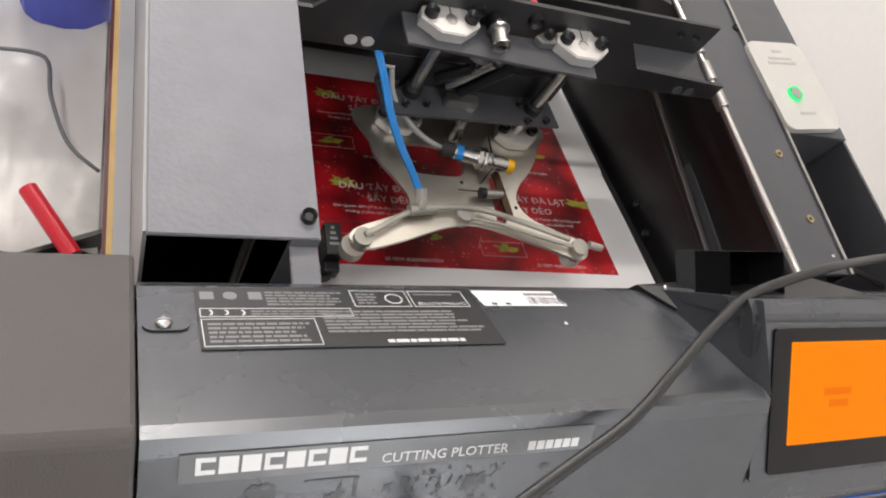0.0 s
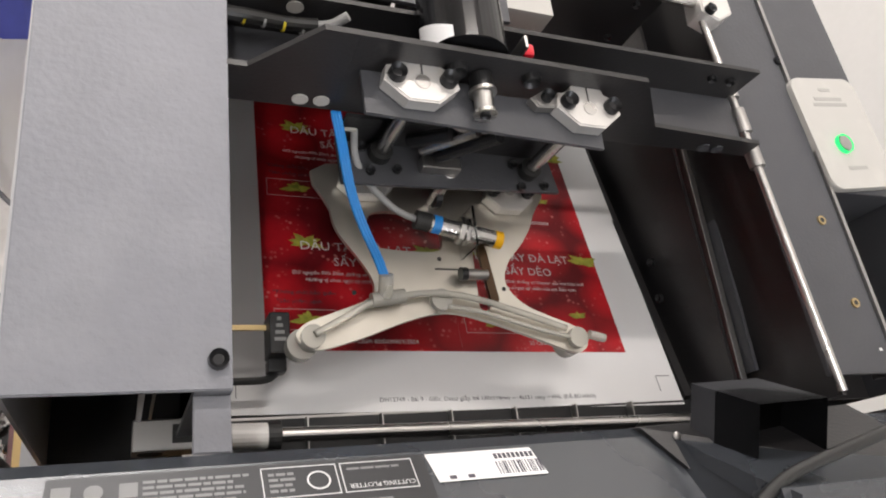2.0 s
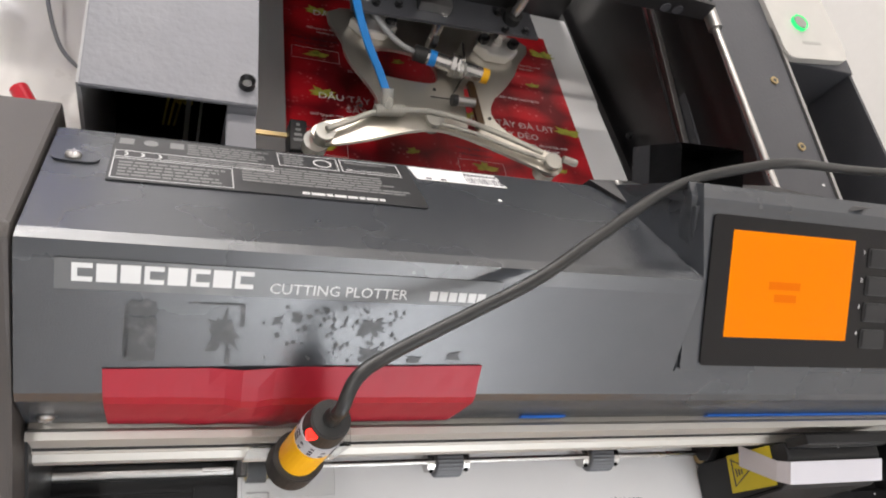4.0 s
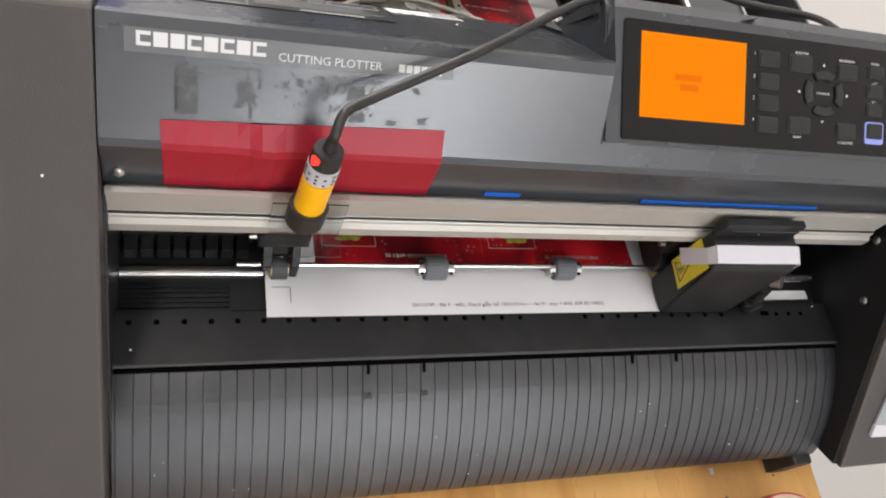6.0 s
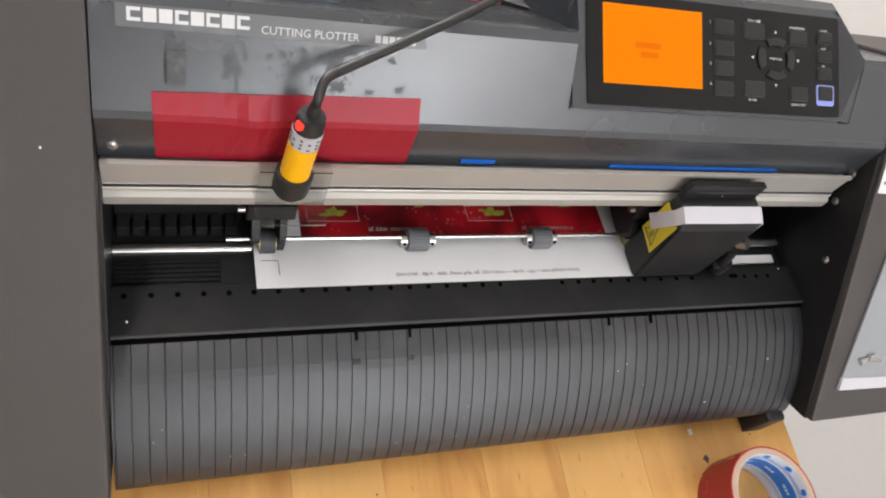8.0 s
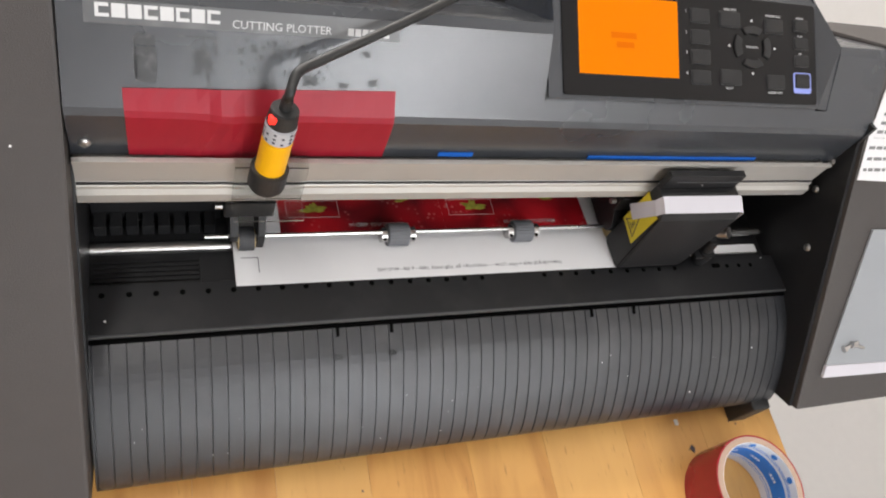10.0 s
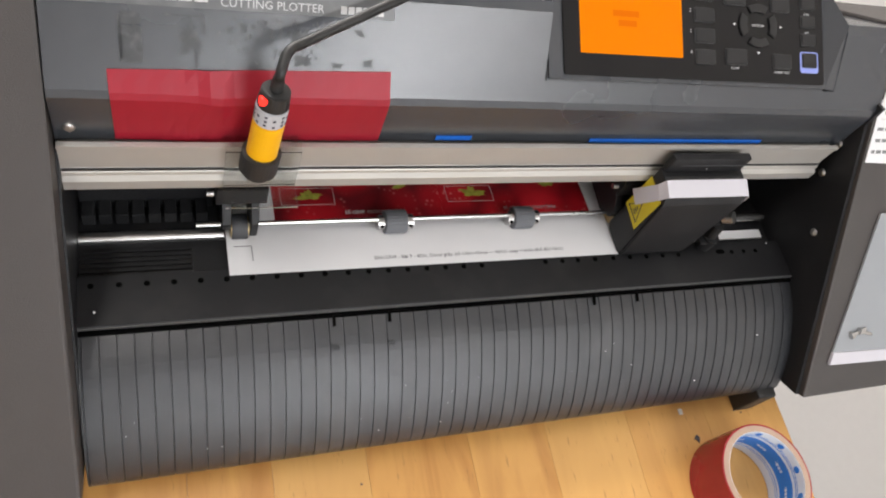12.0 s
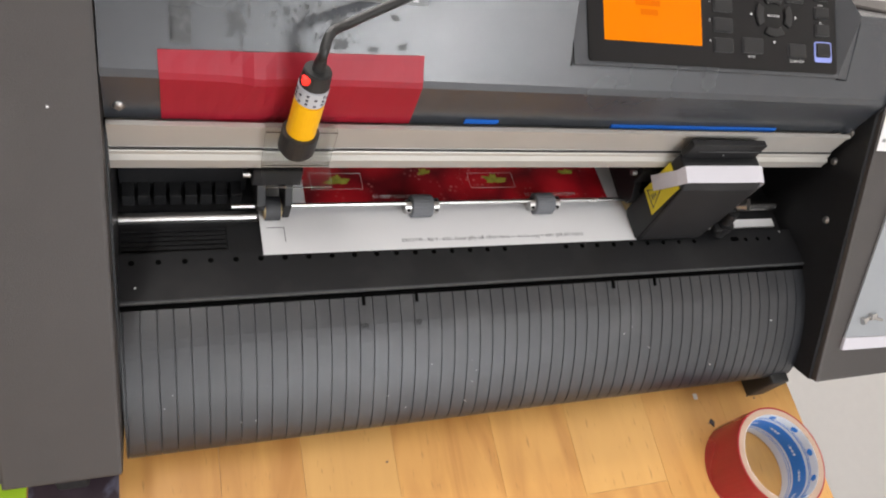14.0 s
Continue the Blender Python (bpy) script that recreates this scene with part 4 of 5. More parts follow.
def tube(z0, z1, r0, r1=None, n=28):
    bm = bmesh.new()
    bmesh.ops.create_cone(bm, cap_ends=True, segments=n, radius1=r0, radius2=r1 or r0, depth=abs(z1 - z0), matrix=Matrix.Translation((0, 0, (z0 + z1) / 2)))
    edges = [e for e in bm.edges if len(e.link_faces) == 2 and e.calc_face_angle(0) > 1]
    bmesh.ops.bevel(bm, geom=edges, offset=0.0006, segments=2, affect="EDGES")
    return moved(bm, LOC)


part("barrel", tube(-0.052, -0.022, 0.0088), YELLOW, sensor, "yellow plastic barrel")
part("label_band", tube(-0.022, -0.0105, 0.00885), BAND, sensor, "white printed band")
for a in range(10, 360, 29):
    for zz in (-0.0132, -0.0163, -0.0190) if a % 2 else (-0.0150, -0.0195):
        q = LOC @ pose(0, 0, 0, 0, 0, a) @ Matrix.Translation((0.00888, 0, zz))
        part("print_bar", moved(box(-0.0001, 0.0001, -0.0004 - 0.00025 * (a % 5), 0.0004 + 0.0003 * (a % 4), -0.0007, 0.0007), q), INK, sensor)
part("end_cap", tube(-0.0105, 0.0, 0.0087, 0.0078), RUBBER, sensor)
part("strain_relief", tube(0.0, 0.009, 0.0036, 0.0030), RUBBER, sensor)
nut = part("lock_ring", tube(-0.063, -0.048, 0.0112), RUBBER, sensor, "black lock ring")
part("lens_nose", tube(-0.067, -0.063, 0.0088), RUBBER, sensor)
part("status_lamp", moved(box(-0.0021, 0.0021, -0.0020, 0.0020, -0.0023, 0.0023, 0.0009), Matrix.Translation(SM @ Vector((0, 0, -0.0040)) - Vector((0.113, 0.127, 0.19)) + Vector((-0.0066, -0.0046, 0.0008)))), REDLED, sensor, "glowing red indicator")
off = Vector((0.113, 0.127, 0.19))
run = [SM @ Vector((0, 0, 0.006)), SM @ Vector((-0.0005, 0.0008, 0.013)), Vector((0.1220, 0.1500, 0.2850)), Vector((0.1340, 0.1588, 0.2845)), Vector((0.1660, 0.1745, 0.2895)), Vector((0.1975, 0.1900, 0.2950)), Vector((0.2285, 0.2105, 0.2945)),
       Vector((0.2670, 0.2360, 0.2930)), Vector((0.2950, 0.2500, 0.2900)), Vector((0.3250, 0.2580, 0.2930)), Vector((0.36, 0.266, 0.2920)), Vector((0.43, 0.283, 0.270)), Vector((0.52, 0.30, 0.25)), Vector((0.62, 0.33, 0.20))]
part("cable", sweep([p - off for p in run], 0.0027, 12), CABLE, sensor, "black rubber cable", smooth=True)
bracket = tagged(link("acrylic_bracket", extrude_x([(0.1390, 0.1755), (0.1402, 0.1755), (0.1402, 0.2098), (0.1512, 0.2110), (0.1512, 0.2118), (0.1390, 0.2108)], 0.094, 0.1375), PLEXI), "clear acrylic bracket plate holding the sensor", "bracket")
part("bracket_lip", box(0.094, 0.1375, 0.1225, 0.1389, 0.1755, 0.1767), PLEXI, bracket)

# ---- label sheets ----


def leaf(parent, x, y, s, seed, z):
    rnd = random.Random(seed)
    bm = bmesh.new()
    for k in range(9):
        a = rnd.uniform(-30, 210)
        l, w = s * rnd.uniform(0.5, 1.0), s * 0.13
        d, e = Vector((math.cos(radians(a)), 0.6 * math.sin(radians(a)))), Vector((-math.sin(radians(a)), math.cos(radians(a))))
        c = Vector((x, y))
        pts = [c - e * w, c + d * l * 0.5 - e * w * 1.2, c + d * l, c + d * l * 0.5 + e * w * 1.2, c + e * w]
        bm.faces.new([bm.verts.new((p.x, p.y, z + 0.000012 * k)) for p in pts])
    part("leaf_print", bm, LEAF, parent)


def label_sheet(label, rows=2):
    """A sheet with two by two strawberry labels; its front left corner is at the origin."""
    sheet = thing("label_sheet", label, "label sheet", "printed label sheets")
    part("paper", box(0, 0.330, 0, 0.302 if rows == 2 else 0.165, 0, 0.00025), PAPER, sheet)
    for i in range(2):
        for j in range(rows):
            ox, oy = 0.035 + 0.130 * i, 0.042 + 0.110 * j
            pr = part("label_print", box(ox, ox + 0.1299, oy, oy + 0.1099, 0.00025, 0.0004), BERRY, sheet, "red strawberry print")
            T = Matrix.Translation
            leaf(pr, ox + 0.030, oy + 0.084, 0.016, 3 + i, 0.00043)
            leaf(pr, ox + 0.120, oy + 0.080, 0.018, 13 + j, 0.00043)
            leaf(pr, ox + 0.028, oy + 0.022, 0.014, 23 + i, 0.00043)
            leaf(pr, ox + 0.100, oy + 0.030, 0.010, 33 + i, 0.00043)
            lettering("DÂU TÂY ÐÀ LẠT", 0.0100, T((ox + 0.066, oy + 0.078, 0.0005)), WHITEINK, pr, 0.00005, "CENTER")
            lettering("SẤY DẺO", 0.0095, T((ox + 0.068, oy + 0.0655, 0.0005)), WHITEINK, pr, 0.00005, "CENTER")
            lettering("Giữ nguyên 99% Dinh dưỡng và Vitamin của trái Dâu tươi", 0.0040, T((ox + 0.066, oy + 0.0575, 0.0005)), WHITEINK, pr, 0.00005, "CENTER", 0.2)
            lettering("Hương vị chua ngọt tự nhiên của trái Dâu tươi", 0.0040, T((ox + 0.066, oy + 0.0520, 0.0005)), WHITEINK, pr, 0.00005, "CENTER", 0.2)
            lettering("*Không chất bảo quản", 0.0044, T((ox + 0.006, oy + 0.0415, 0.0005)), INK, pr, 0.00005)
            lettering("*Sản phẩm sạch", 0.0044, T((ox + 0.008, oy + 0.0345, 0.0005)), INK, pr, 0.00005)
            lettering("Số CBSP: 02/DONGY/2024", 0.0042, T((ox + 0.052, oy + 0.0055, 0.0005)), WHITEINK, pr, 0.00005)
            for a in ((0.006, 0.046, 0.0145, 0.0148), (0.006, 0.046, 0.0297, 0.030), (0.006, 0.0063, 0.0148, 0.0297), (0.0457, 0.046, 0.0148, 0.0297)):
                part("printed_frame", box(ox + a[0], ox + a[1], oy + a[2], oy + a[3], 0.0004, 0.00048), WHITEINK, pr)
    lettering("DH12749 - Bài 9 - 600c, Decal giấy, bế 130x110mm — 4x151 copy = 604c (ÐÃ BÙ HAO)", 0.0042, Matrix.Translation((0.102, 0.0065, 0.0003)), INK, sheet, 0.00005)
    for x, s_ in ((0.0165, 1), (0.3135, -1)):
        part("register_mark", box(min(x, x - 0.012 * s_) , max(x, x - 0.012 * s_), 0.0225, 0.0230, 0.00025, 0.00035), INK, sheet)
        part("register_mark", box(x - 0.00025, x + 0.00025, 0.0105, 0.0225, 0.00025, 0.00035), INK, sheet)
    return sheet


front_sheet = label_sheet("white sheet of red strawberry labels under the rollers", 1)
front_sheet.matrix_basis = Matrix.Translation((0.0995, 0.1105, 0.1080)) @ pose(0, 0, 0, -5.5, 0, 0)
rear_sheet = label_sheet("white sheet of red strawberry labels on the feeder bed", 2)
rear_sheet.matrix_basis = Matrix.Translation((0.0950, 0.3216, 0.0865)) @ pose(0, 0, 0, -14.0, 0, 0) @ pose(0, 0, 0, 0, 0, -1.2)

# ---- sheet feeder ----
feeder = thing("sheet_feeder", "grey and black steel sheet feeder with suction gantry", "feeder")
# left housing
part("housing_top", plate([(0.0100, 0.3065), (0.0925, 0.3065), (0.0895, 0.80), (0.0085, 0.80)], 0.2195, 0.2225, bevel=0.0006), GREYMETAL, feeder, "grey hammered steel housing")
part("housing_side", box(0.0885, 0.0910, 0.318, 0.80, 0.03, 0.2194), GREYMETAL, feeder)
part("housing_flange", plate([(0.0780, 0.2835), (0.0930, 0.2835), (0.0925, 0.3062), (0.0780, 0.3062)], 0.2120, 0.2145, bevel=0.0005), GREYMETAL, feeder)
part("housing_post", box(0.0780, 0.0925, 0.3065, 0.3090, 0.085, 0.2194), GREYMETAL, feeder)
part("housing_side", box(0.0085, 0.0105, 0.309, 0.80, -0.02, 0.2194), GREYBOARD, feeder)
part("housing_back", box(0.0105, 0.0885, 0.52, 0.523, -0.02, 0.2194), DARKMETAL, feeder)
# black panels added for the shade inside the housing; not real parts
part("void_shade_panel", box(0.0106, 0.0884, 0.430, 0.433, 0.0, 0.2190), HOLE, feeder)
part("void_shade_panel", box(0.0868, 0.0884, 0.319, 0.4298, 0.0, 0.2190), HOLE, feeder)
part("housing_floor", box(0.0105, 0.0885, 0.31, 0.52, -0.02, 0.0), DARKMETAL, feeder)
for x, y0, w in ((0.0585, 0.315, 0.0025), (0.066, 0.325, 0.0012)):
    part("support_bar", box(x, x + w, y0, y0 + 0.003, 0.0, 0.219), DULLSTEEL, feeder)
for k in range(3):
    part("wire", sweep([(0.045 + 0.004 * k, 0.42, 0.02), (0.05 + 0.004 * k, 0.38, 0.12), (0.056 + 0.003 * k, 0.35, 0.16), (0.05, 0.40, 0.21)], 0.0009, 6), WARN, feeder, "yellow wire")
sb = part("bearing_block", box(0.057, 0.088, 0.300, 0.316, 0.096, 0.116, 0.001), DULLSTEEL, feeder)
part("bearing_hole", rod((0.066, 0.2995, 0.1065), (0.066, 0.3005, 0.1065), 0.0062, 20), RUBBER, sb)
part("bearing_slot", box(0.076, 0.087, 0.3035, 0.3130, 0.1158, 0.1166), RUBBER, sb)
socket_bolt(feeder, Matrix.Translation((0.0868, 0.3185, 0.2225)), 0.0042, 0.0042)
# small photo sensor on a bar
part("sensor_bar", box(0.091, 0.132, 0.3655, 0.3685, 0.105, 0.107), BRASS, feeder)
ps = part("photo_sensor", box(0.126, 0.1375, 0.349, 0.373, 0.098, 0.118, 0.001), BLACK, feeder, "small black photo sensor")
part("sensor_foot", box(0.1265, 0.137, 0.341, 0.349, 0.096, 0.108, 0.0015), BLACK, ps)
bm = bmesh.new()
for k in range(4):
    box(0.1285 + 0.0006 * k, 0.1350 - 0.0008 * k, 0.3560 + 0.0040 * k, 0.3580 + 0.0040 * k, 0.118, 0.1182, bm=bm)
part("print_bar", bm, GREYINK, ps)
part("sensor_lead", sweep([(0.132, 0.342, 0.102), (0.124, 0.338, 0.100), (0.092, 0.338, 0.10)], 0.0022, 8), CABLE, ps)
# feed roller in front of the bed
part("feed_shaft", rod((0.118, 0.3055, 0.112), (0.44, 0.3000, 0.112), 0.0040, 20), STEEL, feeder)
part("shaft_end", rod((0.104, 0.3058, 0.112), (0.124, 0.3054, 0.112), 0.0068, 20), mat("white_nylon", (0.72, 0.70, 0.68), 0.4), feeder)
part("roller_tyre", rod((0.124, 0.3054, 0.112), (0.131, 0.3053, 0.112), 0.0075, 20), RUBBER, feeder)
part("feed_table", box(0.10, 0.44, 0.284, 0.318, 0.070, 0.088), BLACK, feeder)
for k in range(6):
    part("feed_rib", box(0.150 + 0.045 * k, 0.1508 + 0.045 * k, 0.2835, 0.318, 0.088, 0.0945), DULLSTEEL, feeder)
# bed under the sheet
bed = Matrix.Translation((0.088, 0.320, 0.0845)) @ pose(0, 0, 0, -14.5, 0, 0)
part("bed_plate", moved(box(0.002, 0.338, 0.002, 0.42, -0.004, -0.0015), bed), DULLSTEEL, feeder)
part("bed_guide", moved(box(0.339, 0.346, 0.0, 0.42, -0.03, 0.004), bed), DARKMETAL, feeder)
# right inner channel and frame
part("channel_floor", plate([(0.430, 0.30), (0.62, 0.30), (0.60, 0.80), (0.40, 0.80)], -0.02, 0.0), DARKMETAL, feeder)
part("channel_wall", plate([(0.446, 0.318), (0.449, 0.318), (0.440, 0.80), (0.437, 0.80)], 0.0, 0.12), DARKMETAL, feeder)
part("channel_wall", plate([(0.470, 0.300), (0.474, 0.300), (0.452, 0.80), (0.448, 0.80)], 0.0, 0.182), DARKMETAL, feeder)
part("toothed_rack", box(0.4495, 0.4535, 0.318, 0.56, 0.10, 0.112), MAROON, feeder)
for k in range(60):
    part("rack_tooth", box(0.4535, 0.4550, 0.320 + 0.004 * k, 0.322 + 0.004 * k, 0.101, 0.111), MAROON, feeder)
part("rail_channel", box(0.456, 0.462, 0.318, 0.60, 0.100, 0.116, 0.001), DULLSTEEL, feeder)
part("rail_channel", box(0.4635, 0.4670, 0.330, 0.60, 0.104, 0.124, 0.001), FRAMEMETAL, feeder)
for y in (0.40, 0.43):
    socket_bolt(feeder, Matrix.Translation((0.4365, y, 0.075)) @ pose(0, 0, 0, 0, -90, 0), 0.0036, 0.003)
part("frame_bar", plate([(0.4620, 0.312), (0.5230, 0.312), (0.4880, 0.80), (0.4290, 0.80)], 0.1805, 0.1850, bevel=0.0005), FRAMEMETAL, feeder, "dark grey steel side frame")
part("frame_lip", plate([(0.5232, 0.312), (0.5262, 0.312), (0.4915, 0.80), (0.4885, 0.80)], 0.165, 0.1870), DULLSTEEL, feeder)
part("frame_bar", plate([(0.5140, 0.446), (0.5930, 0.446), (0.5550, 0.80), (0.4920, 0.80)], 0.1790, 0.1830, bevel=0.0005), FRAMEMETAL, feeder)
part("frame_outer_wall", plate([(0.6080, 0.312), (0.6110, 0.312), (0.5580, 0.80), (0.5550, 0.80)], 0.0, 0.1788), FRAMEMETAL, feeder)
part("tray_floor", plate([(0.53, 0.312), (0.606, 0.312), (0.592, 0.446), (0.516, 0.446)], 0.09, 0.093), DARKMETAL, feeder)
part("tray_divider", plate([(0.514, 0.447), (0.592, 0.447), (0.592, 0.450), (0.514, 0.450)], 0.0, 0.1789), FRAMEMETAL, feeder)
for x, y in ((0.4965, 0.4205), (0.5030, 0.3600)):
    part("brass_insert", rod((x, y, 0.185), (x, y, 0.1862), 0.0034, 18), BRASS, feeder)
    part("insert_hole", rod((x, y, 0.1855), (x, y, 0.18635), 0.0018, 14), RUBBER, feeder)
socket_bolt(feeder, Matrix.Translation((0.5045, 0.555, 0.183)), 0.0036, 0.004)
part("paint_chip", box(0.512, 0.5145, 0.327, 0.3290, 0.185, 0.1853), PAPER, feeder)
card = part("start_plate", plate(rounded(0.0, 0.070, 0.0, 0.094, 0.009), 0.0, 0.006, bevel=0.0006), CARD, feeder, "white acrylic start plate with lit button")
card.matrix_basis = Matrix.Translation((0.5155, 0.4440, 0.1835)) @ pose(0, 0, 0, 0, 0, 7)
bm = bmesh.new()
bmesh.ops.create_cone(bm, cap_ends=False, segments=28, radius1=0.0078, radius2=0.0074, depth=0.0030, matrix=Matrix.Translation((0.0285, 0.036, 0.0075)))
btn = part("button_ring", bm, GREENLED, card, "green lit ring")
part("button_cap", rod((0.0285, 0.036, 0.006), (0.0285, 0.036, 0.0088), 0.0060, 24), DULLSTEEL, card)
for y, w in ((0.082, 0.012), (0.074, 0.030), (0.069, 0.036), (0.015, 0.020)):
    part("engraved_bar", box(0.034 - w / 2, 0.034 + w / 2, y, y + 0.0028, 0.0059, 0.0062), mat("engraving", (0.36, 0.35, 0.33), 0.5), card)
for k, col in enumerate((REDPLASTIC, BLUETUBE, mat("green_wire", (0.02, 0.30, 0.12), 0.4), REDPLASTIC, BLUETUBE)):
    part("wire", sweep([(0.540 + 0.004 * k, 0.40, 0.10), (0.545 + 0.003 * k, 0.388, 0.150), (0.550 + 0.002 * k, 0.372, 0.150 - 0.004 * k), (0.555 + 0.002 * k, 0.36, 0.10)], 0.0016, 8), col, feeder)
part("wire_sleeve", sweep([(0.556, 0.372, 0.13), (0.566, 0.350, 0.142), (0.585, 0.33, 0.15), (0.63, 0.31, 0.15)], 0.0030, 10), CABLE, feeder)
# slide rod with bushings
part("slide_rod", rod((0.4555, 0.3000, 0.195), (0.4255, 0.60, 0.195), 0.0028, 24), STEEL, feeder)
for y in (0.452, 0.478, 0.505):
    x = 0.4555 - 0.1 * (y - 0.30)
    part("bushing", rod((x, y, 0.195), (x - 0.0018, y + 0.018, 0.195), 0.0052, 22), DULLSTEEL, feeder)
ck = part("rod_clamp", plate([(0.422, 0.572), (0.436, 0.566), (0.450, 0.575), (0.449, 0.602), (0.438, 0.605), (0.424, 0.596)], 0.186, 0.204, bevel=0.001), CAST, feeder, "cast aluminium rod clamp")
for p in ((0.428, 0.573), (0.444, 0.598)):
    socket_bolt(ck, Matrix.Translation((p[0], p[1], 0.204)), 0.0042, 0.004)
part("cross_rod", rod((0.30, 0.5855, 0.197), (0.43, 0.584, 0.197), 0.0035, 18), STEEL, feeder)
part("back_plate", box(0.091, 0.262, 0.700, 0.703, -0.05, 0.199), DARKMETAL, feeder)
part("back_shelf", plate([(0.091, 0.536), (0.262, 0.532), (0.262, 0.80), (0.091, 0.80)], 0.200, 0.203), FRAMEMETAL, feeder)
part("back_column", box(0.2625, 0.296, 0.545, 0.80, 0.02, 0.201), CARD, feeder, "pale grey column")
part("side_panel", box(0.303, 0.425, 0.61, 0.614, 0.0, 0.20), DARKMETAL, feeder)
for p in ((0.335, 0.12), (0.335, 0.16), (0.405, 0.12), (0.405, 0.16), (0.37, 0.18)):
    socket_bolt(feeder, Matrix.Translation((p[0], 0.610, p[1])) @ pose(0, 0, 0, 90, 0, 0), 0.003, 0.003)

# gantry with suction arm (rides on the rod)
gantry = thing("suction_gantry", "black steel gantry with aluminium suction arm", "gantry", at=(-0.004, -0.009, 0.0))
gout = [(0.088, 0.193), (0.088, 0.222), (0.1045, 0.222), (0.134, 0.257), (0.314, 0.254), (0.348, 0.214), (0.436, 0.209), (0.436, 0.193), (0.300, 0.193)]
XZ = Matrix(((1, 0, 0, 0), (0, 0, -1, 0.473), (0, 1, 0, 0), (0, 0, 0, 1)))
beam = part("gantry_beam", moved(plate(gout, 0.0, 0.003), XZ), DARKMETAL, gantry, "bent black steel beam")
part("beam_floor", box(0.088, 0.436, 0.4735, 0.5140, 0.1925, 0.1950), FRAMEMETAL, gantry)
part("rear_beam", box(0.088, 0.436, 0.5142, 0.5170, 0.1725, 0.2255), DARKMETAL, gantry)
part("rear_beam_lip", box(0.088, 0.436, 0.5172, 0.5300, 0.1725, 0.1745), DARKMETAL, gantry)
for x, z in ((0.134, 0.2005), (0.145, 0.2010), (0.398, 0.198), (0.409, 0.198)):
    part("beam_hole", rod((x, 0.4690, z), (x, 0.4699, z), 0.0042, 20), CARD if x < 0.2 else FRAMEMETAL, beam)
part("beam_hole", rod((0.130, 0.5135, 0.2170), (0.130, 0.5141, 0.2170), 0.0045, 20), CARD, gantry)
for x in (0.405, 0.420):
    socket_bolt(gantry, Matrix.Translation((x, 0.5142, 0.214)) @ pose(0, 0, 0, 90, 0, 0), 0.0030, 0.003)
part("beam_seam", moved(box(0.1510, 0.1514, 0.194, 0.2565, 0.0030, 0.0033), XZ), RUBBER, beam)
for x in (0.204, 0.246):
    socket_bolt(gantry, Matrix.Translation((x, 0.4700, 0.2440)) @ pose(0, 0, 0, 90, 0, 0), 0.0052, 0.004)
# flange and clamp plate take a lighter grey that paints in their sheen
part("flange", plate([(0.1605, 0.4695), (0.1625, 0.4405), (0.302, 0.4445), (0.297, 0.4695)], 0.1655, 0.1680), FRAMEMETAL, gantry)
part("flange_web", box(0.1605, 0.2990, 0.4670, 0.4695, 0.1682, 0.1930), DARKMETAL, gantry)
part("clamp_plate", plate([(0.157, 0.4690), (0.158, 0.4450), (0.292, 0.4385), (0.2925, 0.4540), (0.268, 0.4550), (0.262, 0.4640), (0.222, 0.4645), (0.214, 0.4690)], 0.2300, 0.2325), FRAMEMETAL, gantry)


def shaft_clamp(x, y):
    c = part("shaft_clamp", plate([(x - 0.020, y - 0.001), (x - 0.018, y + 0.008), (x - 0.010, y + 0.009), (x - 0.009, y + 0.016), (x + 0.009, y + 0.016), (x + 0.010, y + 0.009), (x + 0.018, y + 0.008), (x + 0.020, y - 0.001), (x + 0.008, y - 0.011), (x - 0.008, y - 0.011)], 0.2325, 0.2415, bevel=0.0008), CAST, gantry, "cast aluminium shaft clamp")
    part("clamp_slit", box(x - 0.0004, x + 0.0004, y + 0.004, y + 0.0162, 0.2413, 0.2417), RUBBER, c)
    part("shaft_end", rod((x, y, 0.2410), (x, y, 0.2420), 0.0040, 20), STEEL, c)
    for d in (-0.0135, 0.0135):
        socket_bolt(c, Matrix.Translation((x + d, y + 0.002, 0.2415)), 0.0046, 0.0048)
    part("guide_shaft", rod((x, y, 0.134), (x + 0.0003, y, 0.2408), 0.0040, 20), STEEL, gantry)
    part("shaft_bushing", rod((x, y, 0.160), (x, y, 0.1745), 0.0066, 20), RUBBER, gantry)
    for dx, dy in ((-0.010, 0.004), (0.010, -0.009), (-0.006, -0.011)):
        socket_bolt(gantry, Matrix.Translation((x + dx, y + dy, 0.168)), 0.0028, 0.0025)
    f = part("shaft_foot", plate([(x - 0.017, y - 0.006), (x - 0.014, y + 0.006), (x + 0.014, y + 0.006), (x + 0.017, y - 0.006), (x + 0.008, y - 0.014), (x - 0.008, y - 0.014)], 0.1352, 0.144, bevel=0.0008), CAST, gantry)
    for d in (-0.012, 0.012):
        socket_bolt(f, Matrix.Translation((x + d, y - 0.002, 0.144)), 0.0042, 0.0044)


shaft_clamp(0.1855, 0.4600)
shaft_clamp(0.2810, 0.4570)
# lift mechanism
pulley = part("lift_pulley", rod((0.2185, 0.4690, 0.2400), (0.2185, 0.4600, 0.2400), 0.0062, 24), BOLT, gantry, "knurled drive pulley")
part("pulley_flange", rod((0.2185, 0.4600, 0.2400), (0.2185, 0.4585, 0.2400), 0.0072, 24), STEEL, pulley)
part("pulley_hub", rod((0.2185, 0.4585, 0.2400), (0.2185, 0.4480, 0.2390), 0.0050, 20), STEEL, pulley)
